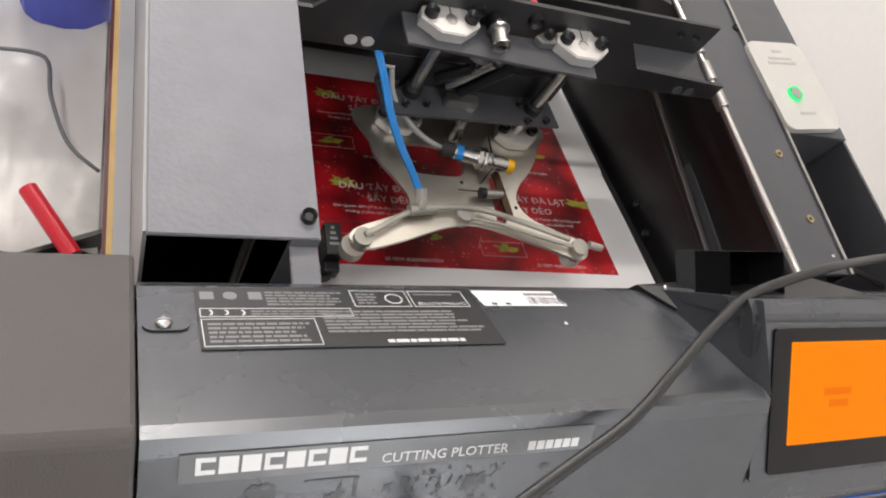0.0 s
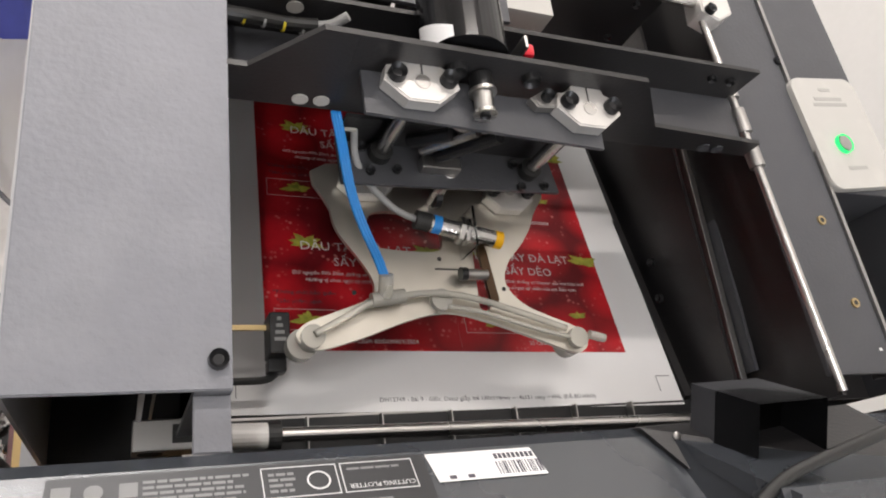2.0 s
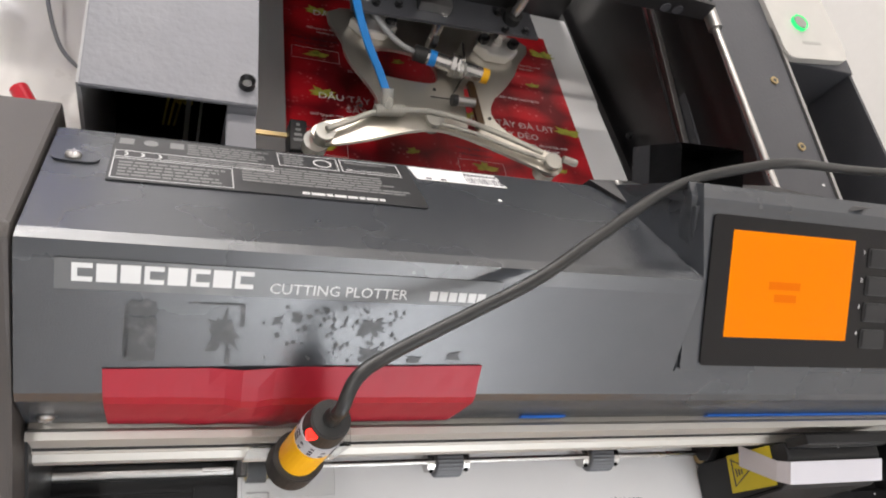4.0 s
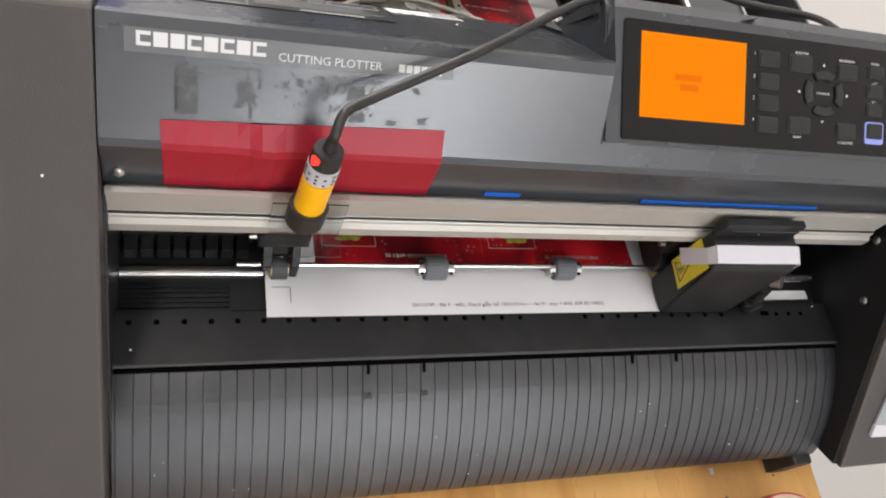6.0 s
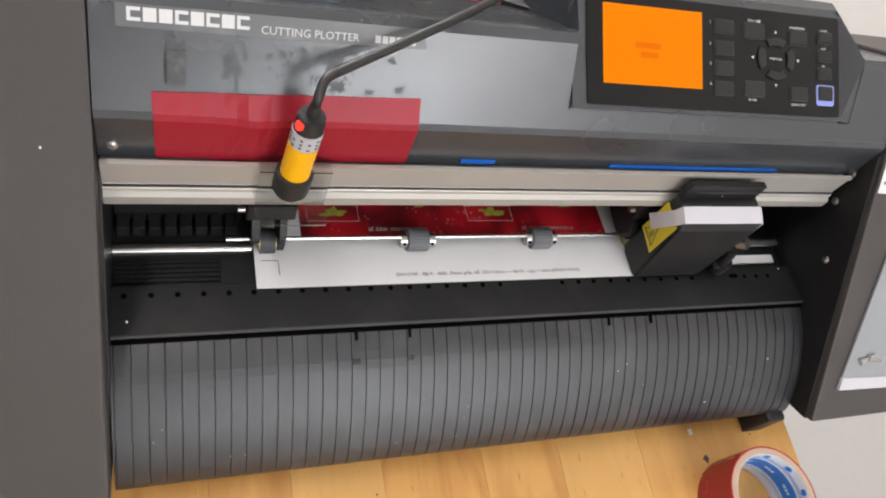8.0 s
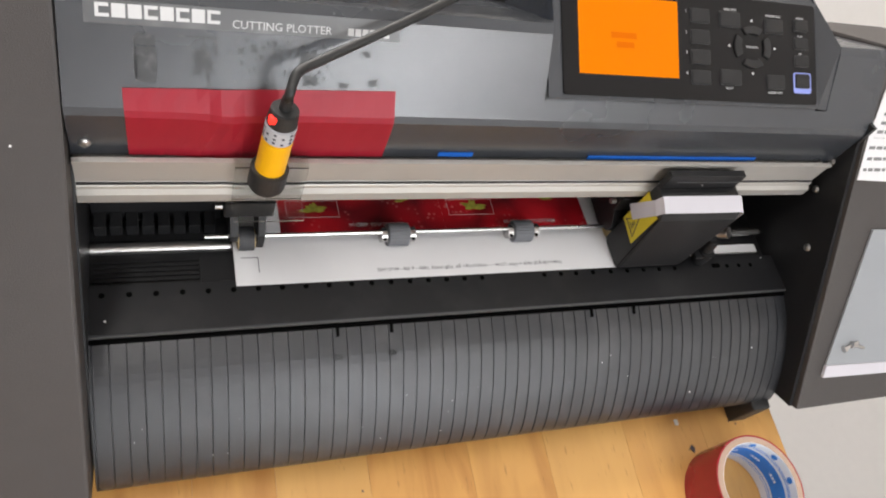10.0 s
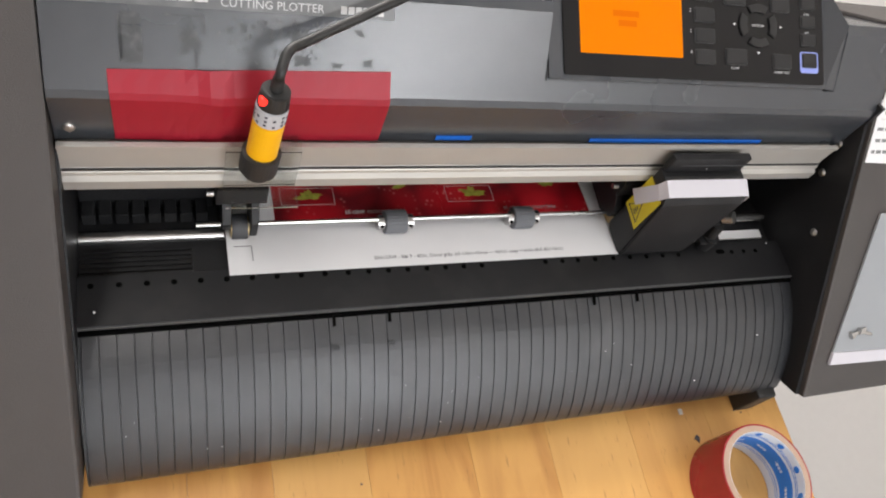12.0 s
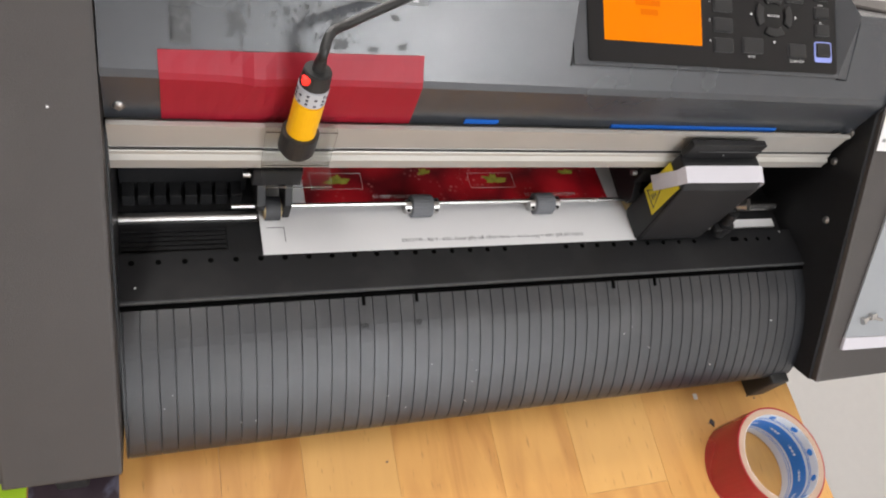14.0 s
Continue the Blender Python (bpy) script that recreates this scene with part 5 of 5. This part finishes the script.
part("hub_face", ring_wall(0.0062, 0.0026, 0.0, 0.0016, 24), STEEL, pulley).matrix_basis = Matrix.Translation((0.2185, 0.4480, 0.2390)) @ pose(0, 0, 0, 90, 0, 0)
socket_bolt(pulley, Matrix.Translation((0.2185, 0.4475, 0.2390)) @ pose(0, 0, 0, 90, 0, 0), 0.0030, 0.002)
part("lift_crank", plate(smooth_outline([(0.208, 0.4545), (0.214, 0.4595), (0.231, 0.4595), (0.236, 0.4545), (0.230, 0.4500), (0.214, 0.4500)], 4), 0.2165, 0.2215), DULLSTEEL, gantry)
part("crank_pin", rod((0.2260, 0.4560, 0.2100), (0.2260, 0.4560, 0.2270), 0.0036, 18), STEEL, gantry)
part("lift_link", rod((0.2225, 0.4480, 0.222), (0.205, 0.455, 0.186), 0.0032, 12), STEEL, gantry)
part("lift_link", rod((0.236, 0.4480, 0.220), (0.217, 0.456, 0.180), 0.0042, 12), BOLT, gantry)
part("lift_spring", rod((0.213, 0.452, 0.210), (0.198, 0.46, 0.186), 0.0040, 12), BOLT, gantry)
part("lift_yoke", box(0.2090, 0.2330, 0.4500, 0.4580, 0.1680, 0.1760, 0.001), DULLSTEEL, gantry)
part("centre_spindle", rod((0.2290, 0.4480, 0.1352), (0.2290, 0.4520, 0.1680), 0.0040, 16), STEEL, gantry)
part("spindle_joint", rod((0.2270, 0.4480, 0.1440), (0.2310, 0.4480, 0.1440), 0.0068, 16), BOLT, gantry)
part("idler_arm", plate([(0.247, 0.4610), (0.256, 0.4670), (0.264, 0.4630), (0.262, 0.4570), (0.251, 0.4560)], 0.2326, 0.2390, bevel=0.0008), DULLSTEEL, gantry)
socket_bolt(gantry, Matrix.Translation((0.2565, 0.4620, 0.2390)), 0.0034, 0.004)
# gear motor lying behind the beam
motor = part("lift_motor", rod((0.2115, 0.4770, 0.2400), (0.2115, 0.5180, 0.2400), 0.0220, 48), mat("black_gloss_can", (0.012, 0.012, 0.013), 0.14, 0.3), gantry, "glossy black motor can", smooth=False)
part("motor_cap", rod((0.2115, 0.5180, 0.2400), (0.2115, 0.5192, 0.2400), 0.0205, 40), BOLT, motor)
bm = bmesh.new()
va, vb = [], []
for k in range(12):
    a = radians(128 + 6 * k)
    va.append(bm.verts.new((0.2115 + 0.0223 * math.cos(a), 0.4775, 0.2400 + 0.0223 * math.sin(a))))
    vb.append(bm.verts.new((0.2115 + 0.0223 * math.cos(a), 0.4840 + 0.0012 * k, 0.2400 + 0.0223 * math.sin(a))))
for k in range(11):
    bm.faces.new((va[k], va[k + 1], vb[k + 1], vb[k]))
part("motor_label", bm, PAPER, motor, "white handwritten label")
part("red_terminal", box(0.246, 0.253, 0.486, 0.494, 0.222, 0.242, 0.002), REDPLASTIC, gantry, "red wire terminal")
part("terminal_blade", box(0.2425, 0.2445, 0.484, 0.492, 0.218, 0.250, 0.0008), DULLSTEEL, gantry)
har = part("cable_harness", sweep([(0.088, 0.5055, 0.2150), (0.105, 0.5060, 0.2145), (0.125, 0.5065, 0.2125), (0.142, 0.5065, 0.2140)], 0.0038, 12), CABLE, gantry, "black spiral-wrapped cable harness")
for k in range(5):
    x = 0.094 + 0.010 * k
    part("wrap_turn", rod((x, 0.5060, 0.2148 - 0.08 * (x - 0.09)), (x + 0.0012, 0.5060, 0.2147 - 0.08 * (x - 0.09)), 0.0041, 12), WARN if k % 2 else GREYCABLE, har)
part("cable_tail", sweep([(0.142, 0.5065, 0.214), (0.149, 0.5065, 0.217), (0.156, 0.5080, 0.2235)], 0.0026, 10), GREYCABLE, har)
# suction arm
arm_pts = [(0.163, 0.470), (0.164, 0.440), (0.168, 0.425), (0.180, 0.408), (0.187, 0.395), (0.184, 0.385), (0.165, 0.377), (0.147, 0.370), (0.141, 0.363), (0.146, 0.357), (0.155, 0.355), (0.180, 0.362), (0.208, 0.372), (0.232, 0.3765),
           (0.258, 0.371), (0.290, 0.360), (0.312, 0.352), (0.322, 0.353), (0.325, 0.360), (0.318, 0.368), (0.300, 0.375), (0.283, 0.383), (0.273, 0.396), (0.277, 0.410), (0.290, 0.425), (0.300, 0.443), (0.301, 0.470)]
window_pts = [(0.188, 0.438), (0.187, 0.422), (0.193, 0.4165), (0.212, 0.4150), (0.230, 0.4160), (0.233, 0.4245), (0.228, 0.434), (0.210, 0.440)]


def holed_plate(outline, holes, z0, z1):
    """A flat plate with openings cut right through it."""
    bm = bmesh.new()
    edges = []
    for loop in [outline] + holes:
        vs = [bm.verts.new((x, y, z0)) for x, y in loop]
        edges += [bm.edges.new((vs[k], vs[(k + 1) % len(vs)])) for k in range(len(vs))]
    bmesh.ops.triangle_fill(bm, use_beauty=True, use_dissolve=False, edges=edges)
    made = bmesh.ops.extrude_face_region(bm, geom=bm.faces[:])["geom"]
    bmesh.ops.translate(bm, vec=(0, 0, z1 - z0), verts=[v for v in made if isinstance(v, bmesh.types.BMVert)])
    return bm


bm = holed_plate(smooth_outline(arm_pts, 4), [smooth_outline(window_pts, 4), [(x + 0.2565, y + 0.398) for x, y in rounded(-0.0036, 0.0036, -0.020, 0.020, 0.0034)]], 0.1320, 0.1350)
arm = part("suction_arm", bm, ALUARM, gantry, "milled aluminium suction arm")
for p in ((0.230, 0.4105), (0.271, 0.392), (0.175, 0.388)):
    part("arm_hole", rod((p[0], p[1], 0.1349), (p[0], p[1], 0.1353), 0.0014, 12), RUBBER, arm)
part("arm_slot", box(0.2265, 0.2430, 0.4035, 0.4045, 0.1349, 0.1353), RUBBER, arm)
bar = part("link_plate", moved(plate(rounded(-0.0028, 0.0028, -0.019, 0.019, 0.0026), 0.138, 0.1405), Matrix.Translation((0.2590, 0.400, 0)) @ pose(0, 0, 0, 0, 0, 8)), mat("dark_brown_steel", (0.07, 0.04, 0.02), 0.3, 0.6), arm)
part("pivot_screw", rod((0.2435, 0.3985, 0.1420), (0.257, 0.3985, 0.1420), 0.0034, 14), DULLSTEEL, arm)
part("pivot_head", rod((0.2395, 0.3985, 0.1420), (0.2435, 0.3985, 0.1420), 0.0042, 14), BOLT, arm)
# proximity switch on the arm
part("switch_body", rod((0.2210, 0.4285, 0.1475), (0.262, 0.4200, 0.1475), 0.0055, 22), STEEL, arm, "chrome proximity switch")
part("switch_cap", rod((0.2120, 0.4304, 0.1475), (0.221, 0.4285, 0.1475), 0.0058, 22), RUBBER, arm)
part("switch_band", rod((0.2225, 0.4282, 0.1475), (0.2275, 0.4272, 0.1475), 0.0057, 22), BLUETUBE, arm)
part("switch_face", rod((0.262, 0.4200, 0.1475), (0.267, 0.4190, 0.1475), 0.0055, 22), YELLOW, arm)
for d in (0.0, 0.0045):
    part("switch_nut", rod((0.2385 + d, 0.4249 - 0.2 * d, 0.1475), (0.2415 + d, 0.4243 - 0.2 * d, 0.1475), 0.0085, 6), STEEL, arm)
part("switch_bracket", box(0.2440, 0.2456, 0.410, 0.436, 0.1352, 0.160, 0.0006), PLEXI, arm, "clear acrylic switch bracket")
part("switch_cable", sweep([(0.213, 0.4302, 0.1475), (0.198, 0.434, 0.152), (0.182, 0.444, 0.160), (0.171, 0.455, 0.170), (0.168, 0.470, 0.182)], 0.0021, 8), GREYCABLE, arm, smooth=True)
# suction line
for k in range(3):
    d = 0.0017 * k
    part("air_tube", sweep([(0.188 + d, 0.393, 0.148), (0.182 + d, 0.404, 0.154), (0.172 + d, 0.418, 0.164), (0.163 + d, 0.434, 0.176), (0.156 + d, 0.452, 0.190), (0.152 + d, 0.4675, 0.196)], 0.0013, 8), BLUETUBE, arm, "blue air tube", smooth=True)
part("tee_fitting", rod((0.190, 0.394, 0.150), (0.191, 0.383, 0.142), 0.0042, 14), MILKY, arm)
part("tee_fitting", rod((0.183, 0.3815, 0.141), (0.203, 0.3845, 0.141), 0.0042, 14), MILKY, arm)
part("silicone_tube", sweep([(0.150, 0.3620, 0.141), (0.165, 0.370, 0.141), (0.183, 0.3800, 0.141), (0.203, 0.3845, 0.141), (0.222, 0.3865, 0.141), (0.245, 0.3840, 0.141), (0.275, 0.3755, 0.141), (0.308, 0.3655, 0.1395)], 0.0021, 10), MILKY, arm, "milky silicone hose", smooth=True)
part("silicone_tube", sweep([(0.230, 0.3790, 0.139), (0.255, 0.375, 0.139), (0.285, 0.366, 0.139), (0.310, 0.3600, 0.139)], 0.0015, 8), MILKY, arm, smooth=True)
for p in ((0.1495, 0.3615), (0.2270, 0.3835), (0.3165, 0.3600)):
    part("suction_fitting", rod((p[0], p[1], 0.128), (p[0], p[1], 0.1395), 0.0066, 22), MILKY, arm)
part("hose_plug", rod((0.323, 0.3610, 0.141), (0.3335, 0.3585, 0.141), 0.0028, 12), MILKY, arm)
part("suction_cup", rod((0.1455, 0.3600, 0.120), (0.1455, 0.3600, 0.129), 0.0085, 20), MILKY, arm)
part("suction_cup", rod((0.3165, 0.3600, 0.120), (0.3165, 0.3600, 0.129), 0.0085, 20), MILKY, arm)
part("tube_tie", rod((0.1545, 0.4600, 0.1915), (0.1660, 0.4610, 0.190), 0.0012, 8), MILKY, arm)

# ---- tube stub on the plotter's shoulder ----
stub = thing("square_tube_stub", "black open square tube stub with mounting wedge", "bracket")
M_, L_, R_ = Vector((0.3055, 0.2813, 0.2762)), Vector((0.3008, 0.2983, 0.2425)), Vector((0.3486, 0.2831, 0.2742))
H_ = Vector((0.0, 0.0260, 0.0105))
IN_ = (L_ - M_).normalized()
bm = bmesh.new()
tv = [bm.verts.new(p) for p in (L_, M_, R_, L_ + R_ - M_)]
bv = [bm.verts.new(p - H_) for p in (L_, M_, R_, L_ + R_ - M_)]
bm.faces.new(tv)
bm.faces.new(bv[::-1])
for k in (0, 2, 3):
    bm.faces.new((tv[k], bv[k], bv[(k + 1) % 4], tv[(k + 1) % 4]))
mouth = bm.faces.new((tv[1], bv[1], bv[2], tv[2]))
bmesh.ops.inset_region(bm, faces=[mouth], thickness=0.0018)
bmesh.ops.translate(bm, vec=IN_ * 0.024, verts=mouth.verts)
# faces inside the mouth coloured black for the shade within the tube
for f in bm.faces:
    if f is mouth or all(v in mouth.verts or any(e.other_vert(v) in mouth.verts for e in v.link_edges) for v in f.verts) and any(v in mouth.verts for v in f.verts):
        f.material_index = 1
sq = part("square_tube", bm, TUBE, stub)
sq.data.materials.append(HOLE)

bm = bmesh.new()
q = [bm.verts.new(p) for p in ((0.276, 0.281, 0.2300), (0.298, 0.236, 0.262), (0.40, 0.240, 0.2985), (0.40, 0.285, 0.24), (0.276, 0.283, 0.215), (0.40, 0.287, 0.215))]
for f in ((0, 1, 2, 3), (0, 4, 1), (3, 2, 5), (0, 3, 5, 4), (1, 4, 5, 2)):
    bm.faces.new([q[i] for i in f])
part("wedge", bm, DARKMETAL, stub)
pan_screw(stub, Matrix.Translation((0.2885, 0.275, 0.2390)), 0.0022)

# ---- things on and beside the table ----
roll = thing("tape_roll", "red adhesive tape roll with blue printed core", "tape roll", at=(0.522, -0.0725, 0.0))


part("tape_winding", ring_wall(0.0430, 0.0417, 0.0, 0.048), REDFILM, roll, "red glossy tape winding")
core = part("card_core", ring_wall(0.0416, 0.0366, 0.0003, 0.0481), KRAFT, roll, "kraft cardboard core")
part("core_liner", ring_wall(0.0365, 0.0361, 0.001, 0.0478), COREWHITE, roll, "white and blue printed liner")
for z0, z1, off_a in ((0.016, 0.033, 0), (0.0365, 0.0372, 0), (0.0385, 0.0390, 0), (0.0125, 0.0132, 0), (0.0102, 0.0106, 0)):
    part("blue_band", ring_wall(0.03605, 0.0359, z0, z1), COREBLUE, core)
for k in range(10):
    a = 36 * k
    q = pose(0, 0, 0, 0, 0, a) @ Matrix.Translation((0.0358, 0, 0.0430)) @ pose(0, 0, 0, 0, -90, 0)
    part("liner_mark", moved(rod((0, 0, 0), (0, 0, 0.0003), 0.0030, 14), q), COREBLUE, core)
    bm = bmesh.new()
    for j in range(5):
        box(-0.0013, 0.0013, -0.008 + 0.0032 * j, -0.0058 + 0.0032 * j, 0, 0.0002, bm=bm)
    part("print_bar", moved(bm, pose(0, 0, 0, 0, 0, a + 10) @ Matrix.Translation((0.0357, 0, 0.0245)) @ pose(0, 0, 0, 0, -90, 0)), COREWHITE, core)
tagged(link("paint_crumb", plate([(0.4985, -0.028), (0.503, -0.0235), (0.5055, -0.0265), (0.5035, -0.0310), (0.5005, -0.0270)], 0.0, 0.0012), INK), "dark flake lying on the wooden table", "crumb")
tagged(link("pencil_mark", box(0.521, 0.5218, -0.086, -0.072, 0.0, 0.0003), INK), "short dark pen stroke on the wooden table", "mark")
for x, y in ((0.192, -0.020), (0.560, -0.010), (0.553, -0.007)):
    tagged(link("crumb", box(x - 0.0007, x + 0.0007, y - 0.0007, y + 0.0007, 0.0, 0.0008, 0.0002), INK), "tiny dark crumb on the wooden table", "crumb", "crumbs on the table")
tagged(link("paper_scrap", box(0.4925, 0.4965, -0.0040, 0.0015, 0.0, 0.0012, 0.0003), PAPER), "tiny white paper scrap on the table", "paper scrap")
tagged(link("sticky_note", box(-0.105, -0.058, -0.06, 0.004, 0.0002, 0.0008), GREEN), "lime green sticky note on the table", "note")
ph = tagged(link("dark_print_sheet", box(-0.057, -0.0005, -0.09, 0.006, 0.0002, 0.0007), mat("dark_glossy_print", (0.05, 0.035, 0.045), 0.25, vary=0.5, scale=70, dirt=(0.28, 0.30, 0.42), dirt_scale=40, dirt_amount=0.8)), "dark glossy printed sheet on the table", "print")
# note and pocket on the right end cover
SIDEM = slope((0.578, -0.017, 0.0612), (0, 0.169, 0.1765))


def on_side(y):
    return (y + 0.017) * 1.4459


note = tagged(link("instruction_note", moved(plate([(0.0015, on_side(0.1285)), (0.09, on_side(0.126)), (0.09, on_side(0.196)), (0.004, on_side(0.196))], 0.0004, 0.0009), SIDEM), PAPER), "white sheet of printed instructions on the cover", "note")
rnd = random.Random(31)
for k in range(9):
    y = 0.1335 + 0.0062 * k
    bm = bmesh.new()
    x = 0.005 + rnd.random() * 0.003
    while x < 0.085:
        w = rnd.uniform(0.003, 0.009)
        box(x, x + w, on_side(y), on_side(y) + 0.0026, 0.0009, 0.0010, bm=bm)
        x += w + 0.0015
    tagged(part("fine_print", moved(bm, SIDEM), GREYINK, note), kind="stuff")
UPM = slope((0.578, 0.152, 0.2378), (0, 0.0435, 0.052))
upper = part("upper_sheet", moved(plate([(0.0020, 0.0005), (0.09, 0.0005), (0.09, 0.0640), (0.0060, 0.0640)], 0.0004, 0.0009), UPM), PAPER, note)
for k in range(8):
    bm = bmesh.new()
    x = 0.009 + rnd.random() * 0.003
    while x < 0.085:
        w = rnd.uniform(0.003, 0.009)
        box(x, x + w, 0.004 + 0.0072 * k, 0.0066 + 0.0072 * k, 0.0009, 0.0010, bm=bm)
        x += w + 0.0015
    tagged(part("fine_print", moved(bm, UPM), GREYINK, upper), kind="stuff")
pocket = thing("clear_pocket", "frosted plastic pocket holding small screws", "pocket")
part("pocket_sheet", moved(plate([(0.0185, on_side(0.0105)), (0.10, on_side(0.0080)), (0.10, on_side(0.099)), (0.0325, on_side(0.099))], 0.0004, 0.0022), SIDEM), POCKET, pocket)
part("pocket_lip", moved(plate([(0.0178, on_side(0.0050)), (0.10, on_side(0.0030)), (0.10, on_side(0.0105)), (0.0185, on_side(0.0130))], 0.0004, 0.0034), SIDEM), TAG, pocket, "white folded lip")
for a, x, y in ((20, 0.042, 0.026), (-15, 0.050, 0.0245)):
    q = SIDEM @ Matrix.Translation((x, on_side(y), 0.0042)) @ pose(0, 0, 0, 0, 0, a)
    sc = part("loose_screw", moved(rod((-0.008, 0, 0), (0.006, 0, 0), 0.0016, 10), q), STEEL, pocket)
    part("screw_head", moved(rod((-0.0105, 0, 0), (-0.008, 0, 0), 0.0032, 12), q), STEEL, sc)

# ---- beside the feeder ----
bench = thing("side_bench", "pale bench with grey board edge and wood strip", "bench")
part("board", box(-0.004, 0.0080, 0.306, 0.90, -0.025, 0.0), GREYBOARD, bench)
part("wood_strip", box(-0.0085, -0.0042, 0.306, 0.90, -0.03, -0.001), PINE, bench, "pale wood edge strip")
part("maroon_strip", box(-0.0115, -0.0087, 0.306, 0.90, -0.045, -0.004), MAROON, bench)
part("bench_top", box(-0.70, -0.0120, 0.306, 1.4, -0.11, -0.08), FLOORM, bench)
part("leg", box(-0.66, -0.60, 0.34, 0.40, -0.75, -0.11), GREYBOARD, bench)
part("leg", box(-0.66, -0.60, 1.30, 1.36, -0.75, -0.11), GREYBOARD, bench)
part("leg", box(-0.09, -0.03, 1.30, 1.36, -0.75, -0.11), GREYBOARD, bench)
part("leg", box(-0.09, -0.03, 0.34, 0.40, -0.75, -0.11), GREYBOARD, bench)
bm = bmesh.new()
bmesh.ops.create_grid(bm, x_segments=60, y_segments=60, size=0.5)
for v in bm.verts:
    x, y = v.co.x * 0.42 - 0.225, v.co.y * 0.9 + 0.885
    v.co = Vector((x, y, -0.0785 + 0.020 * abs(noise.noise(Vector((x * 14, y * 14, 3)))) + 0.008 * abs(noise.noise(Vector((x * 50, y * 50, 1))))))
film_bag = tagged(link("crumpled_film", bm, FILMBAG, smooth=True), "crumpled white plastic film lying on the bench", "plastic film")
stool = thing("blue_stool", "blue moulded plastic stool leg beside the bench", "stool", at=(-0.050, 0.700, -0.0795))
part("leg", plate(smooth_outline([(-0.035, -0.02), (0.03, -0.02), (0.033, 0.02), (-0.03, 0.03)], 4), 0.0, 0.25, bevel=0.002), BLUEPLASTIC, stool)
part("seat", plate(rounded(-0.16, 0.05, -0.02, 0.22, 0.03), 0.25, 0.27, bevel=0.003), BLUEPLASTIC, stool)
pen = thing("red_handled_tool", "red-handled tool with black shaft leaning on clutter", "hand tool")
part("handle", rod((-0.066, 0.470, -0.030), (-0.031, 0.412, -0.030), 0.0072, 18), REDPLASTIC, pen, "red plastic handle")
part("shaft", rod((-0.031, 0.412, -0.030), (-0.014, 0.384, -0.030), 0.0062, 14), RUBBER, pen)
tray = thing("parts_tray", "shallow black tray full of small hex nuts", "tray")
part("tray_floor", box(-0.12, -0.0125, 0.318, 0.425, -0.0798, -0.072), DARKMETAL, tray)
part("tray_rim", moved(box(-0.002, 0.002, -0.075, 0.075, 0.0, 0.03), Matrix.Translation((-0.062, 0.425, -0.0795)) @ pose(0, 0, 0, 0, 0, -68)), DARKMETAL, tray)
rnd = random.Random(77)
bm0 = bmesh.new()
bmesh.ops.create_cone(bm0, cap_ends=True, segments=6, radius1=0.0042, radius2=0.0042, depth=0.0034)
for f in [f for f in bm0.faces if abs(f.normal.z) > 0.9]:
    bmesh.ops.inset_region(bm0, faces=[f], thickness=0.0016)
    bmesh.ops.translate(bm0, vec=(0, 0, -0.001 if f.normal.z > 0 else 0.001), verts=f.verts)
nut_mesh = bpy.data.meshes.new("hex_nut")
bm0.to_mesh(nut_mesh)
bm0.free()
nut_mesh.materials.append(STEEL)
for k in range(130):
    ob = new("hex_nut", nut_mesh)
    x, y = rnd.uniform(-0.075, -0.018), rnd.uniform(0.325, 0.392)
    ob.matrix_basis = pose(x, y, -0.068 + 0.010 * rnd.random() + 0.012 * (k / 130), rnd.uniform(-60, 60), rnd.uniform(-60, 60), rnd.uniform(0, 180))
    ob.parent = tray
cab = thing("power_cable", "grey power cable with plug lying over the tray", "cable")
part("cord", sweep([(-0.09, 0.345, -0.04), (-0.06, 0.352, -0.030), (-0.04, 0.345, -0.028), (-0.03, 0.33, -0.02), (-0.026, 0.315, 0.0)], 0.0048, 10), GREYRUBBER, cab, smooth=True)
part("plug_sleeve", rod((-0.062, 0.3515, -0.030), (-0.042, 0.346, -0.028), 0.0066, 14), MILKY, cab)
thin = tagged(link("thin_cable", sweep([(-0.10, 0.62, -0.05), (-0.062, 0.60, -0.03), (-0.055, 0.56, -0.03), (-0.040, 0.515, -0.03), (-0.016, 0.49, -0.03)], 0.0018, 8), GREYRUBBER, smooth=True), "thin grey cable lying on the film", "cable")
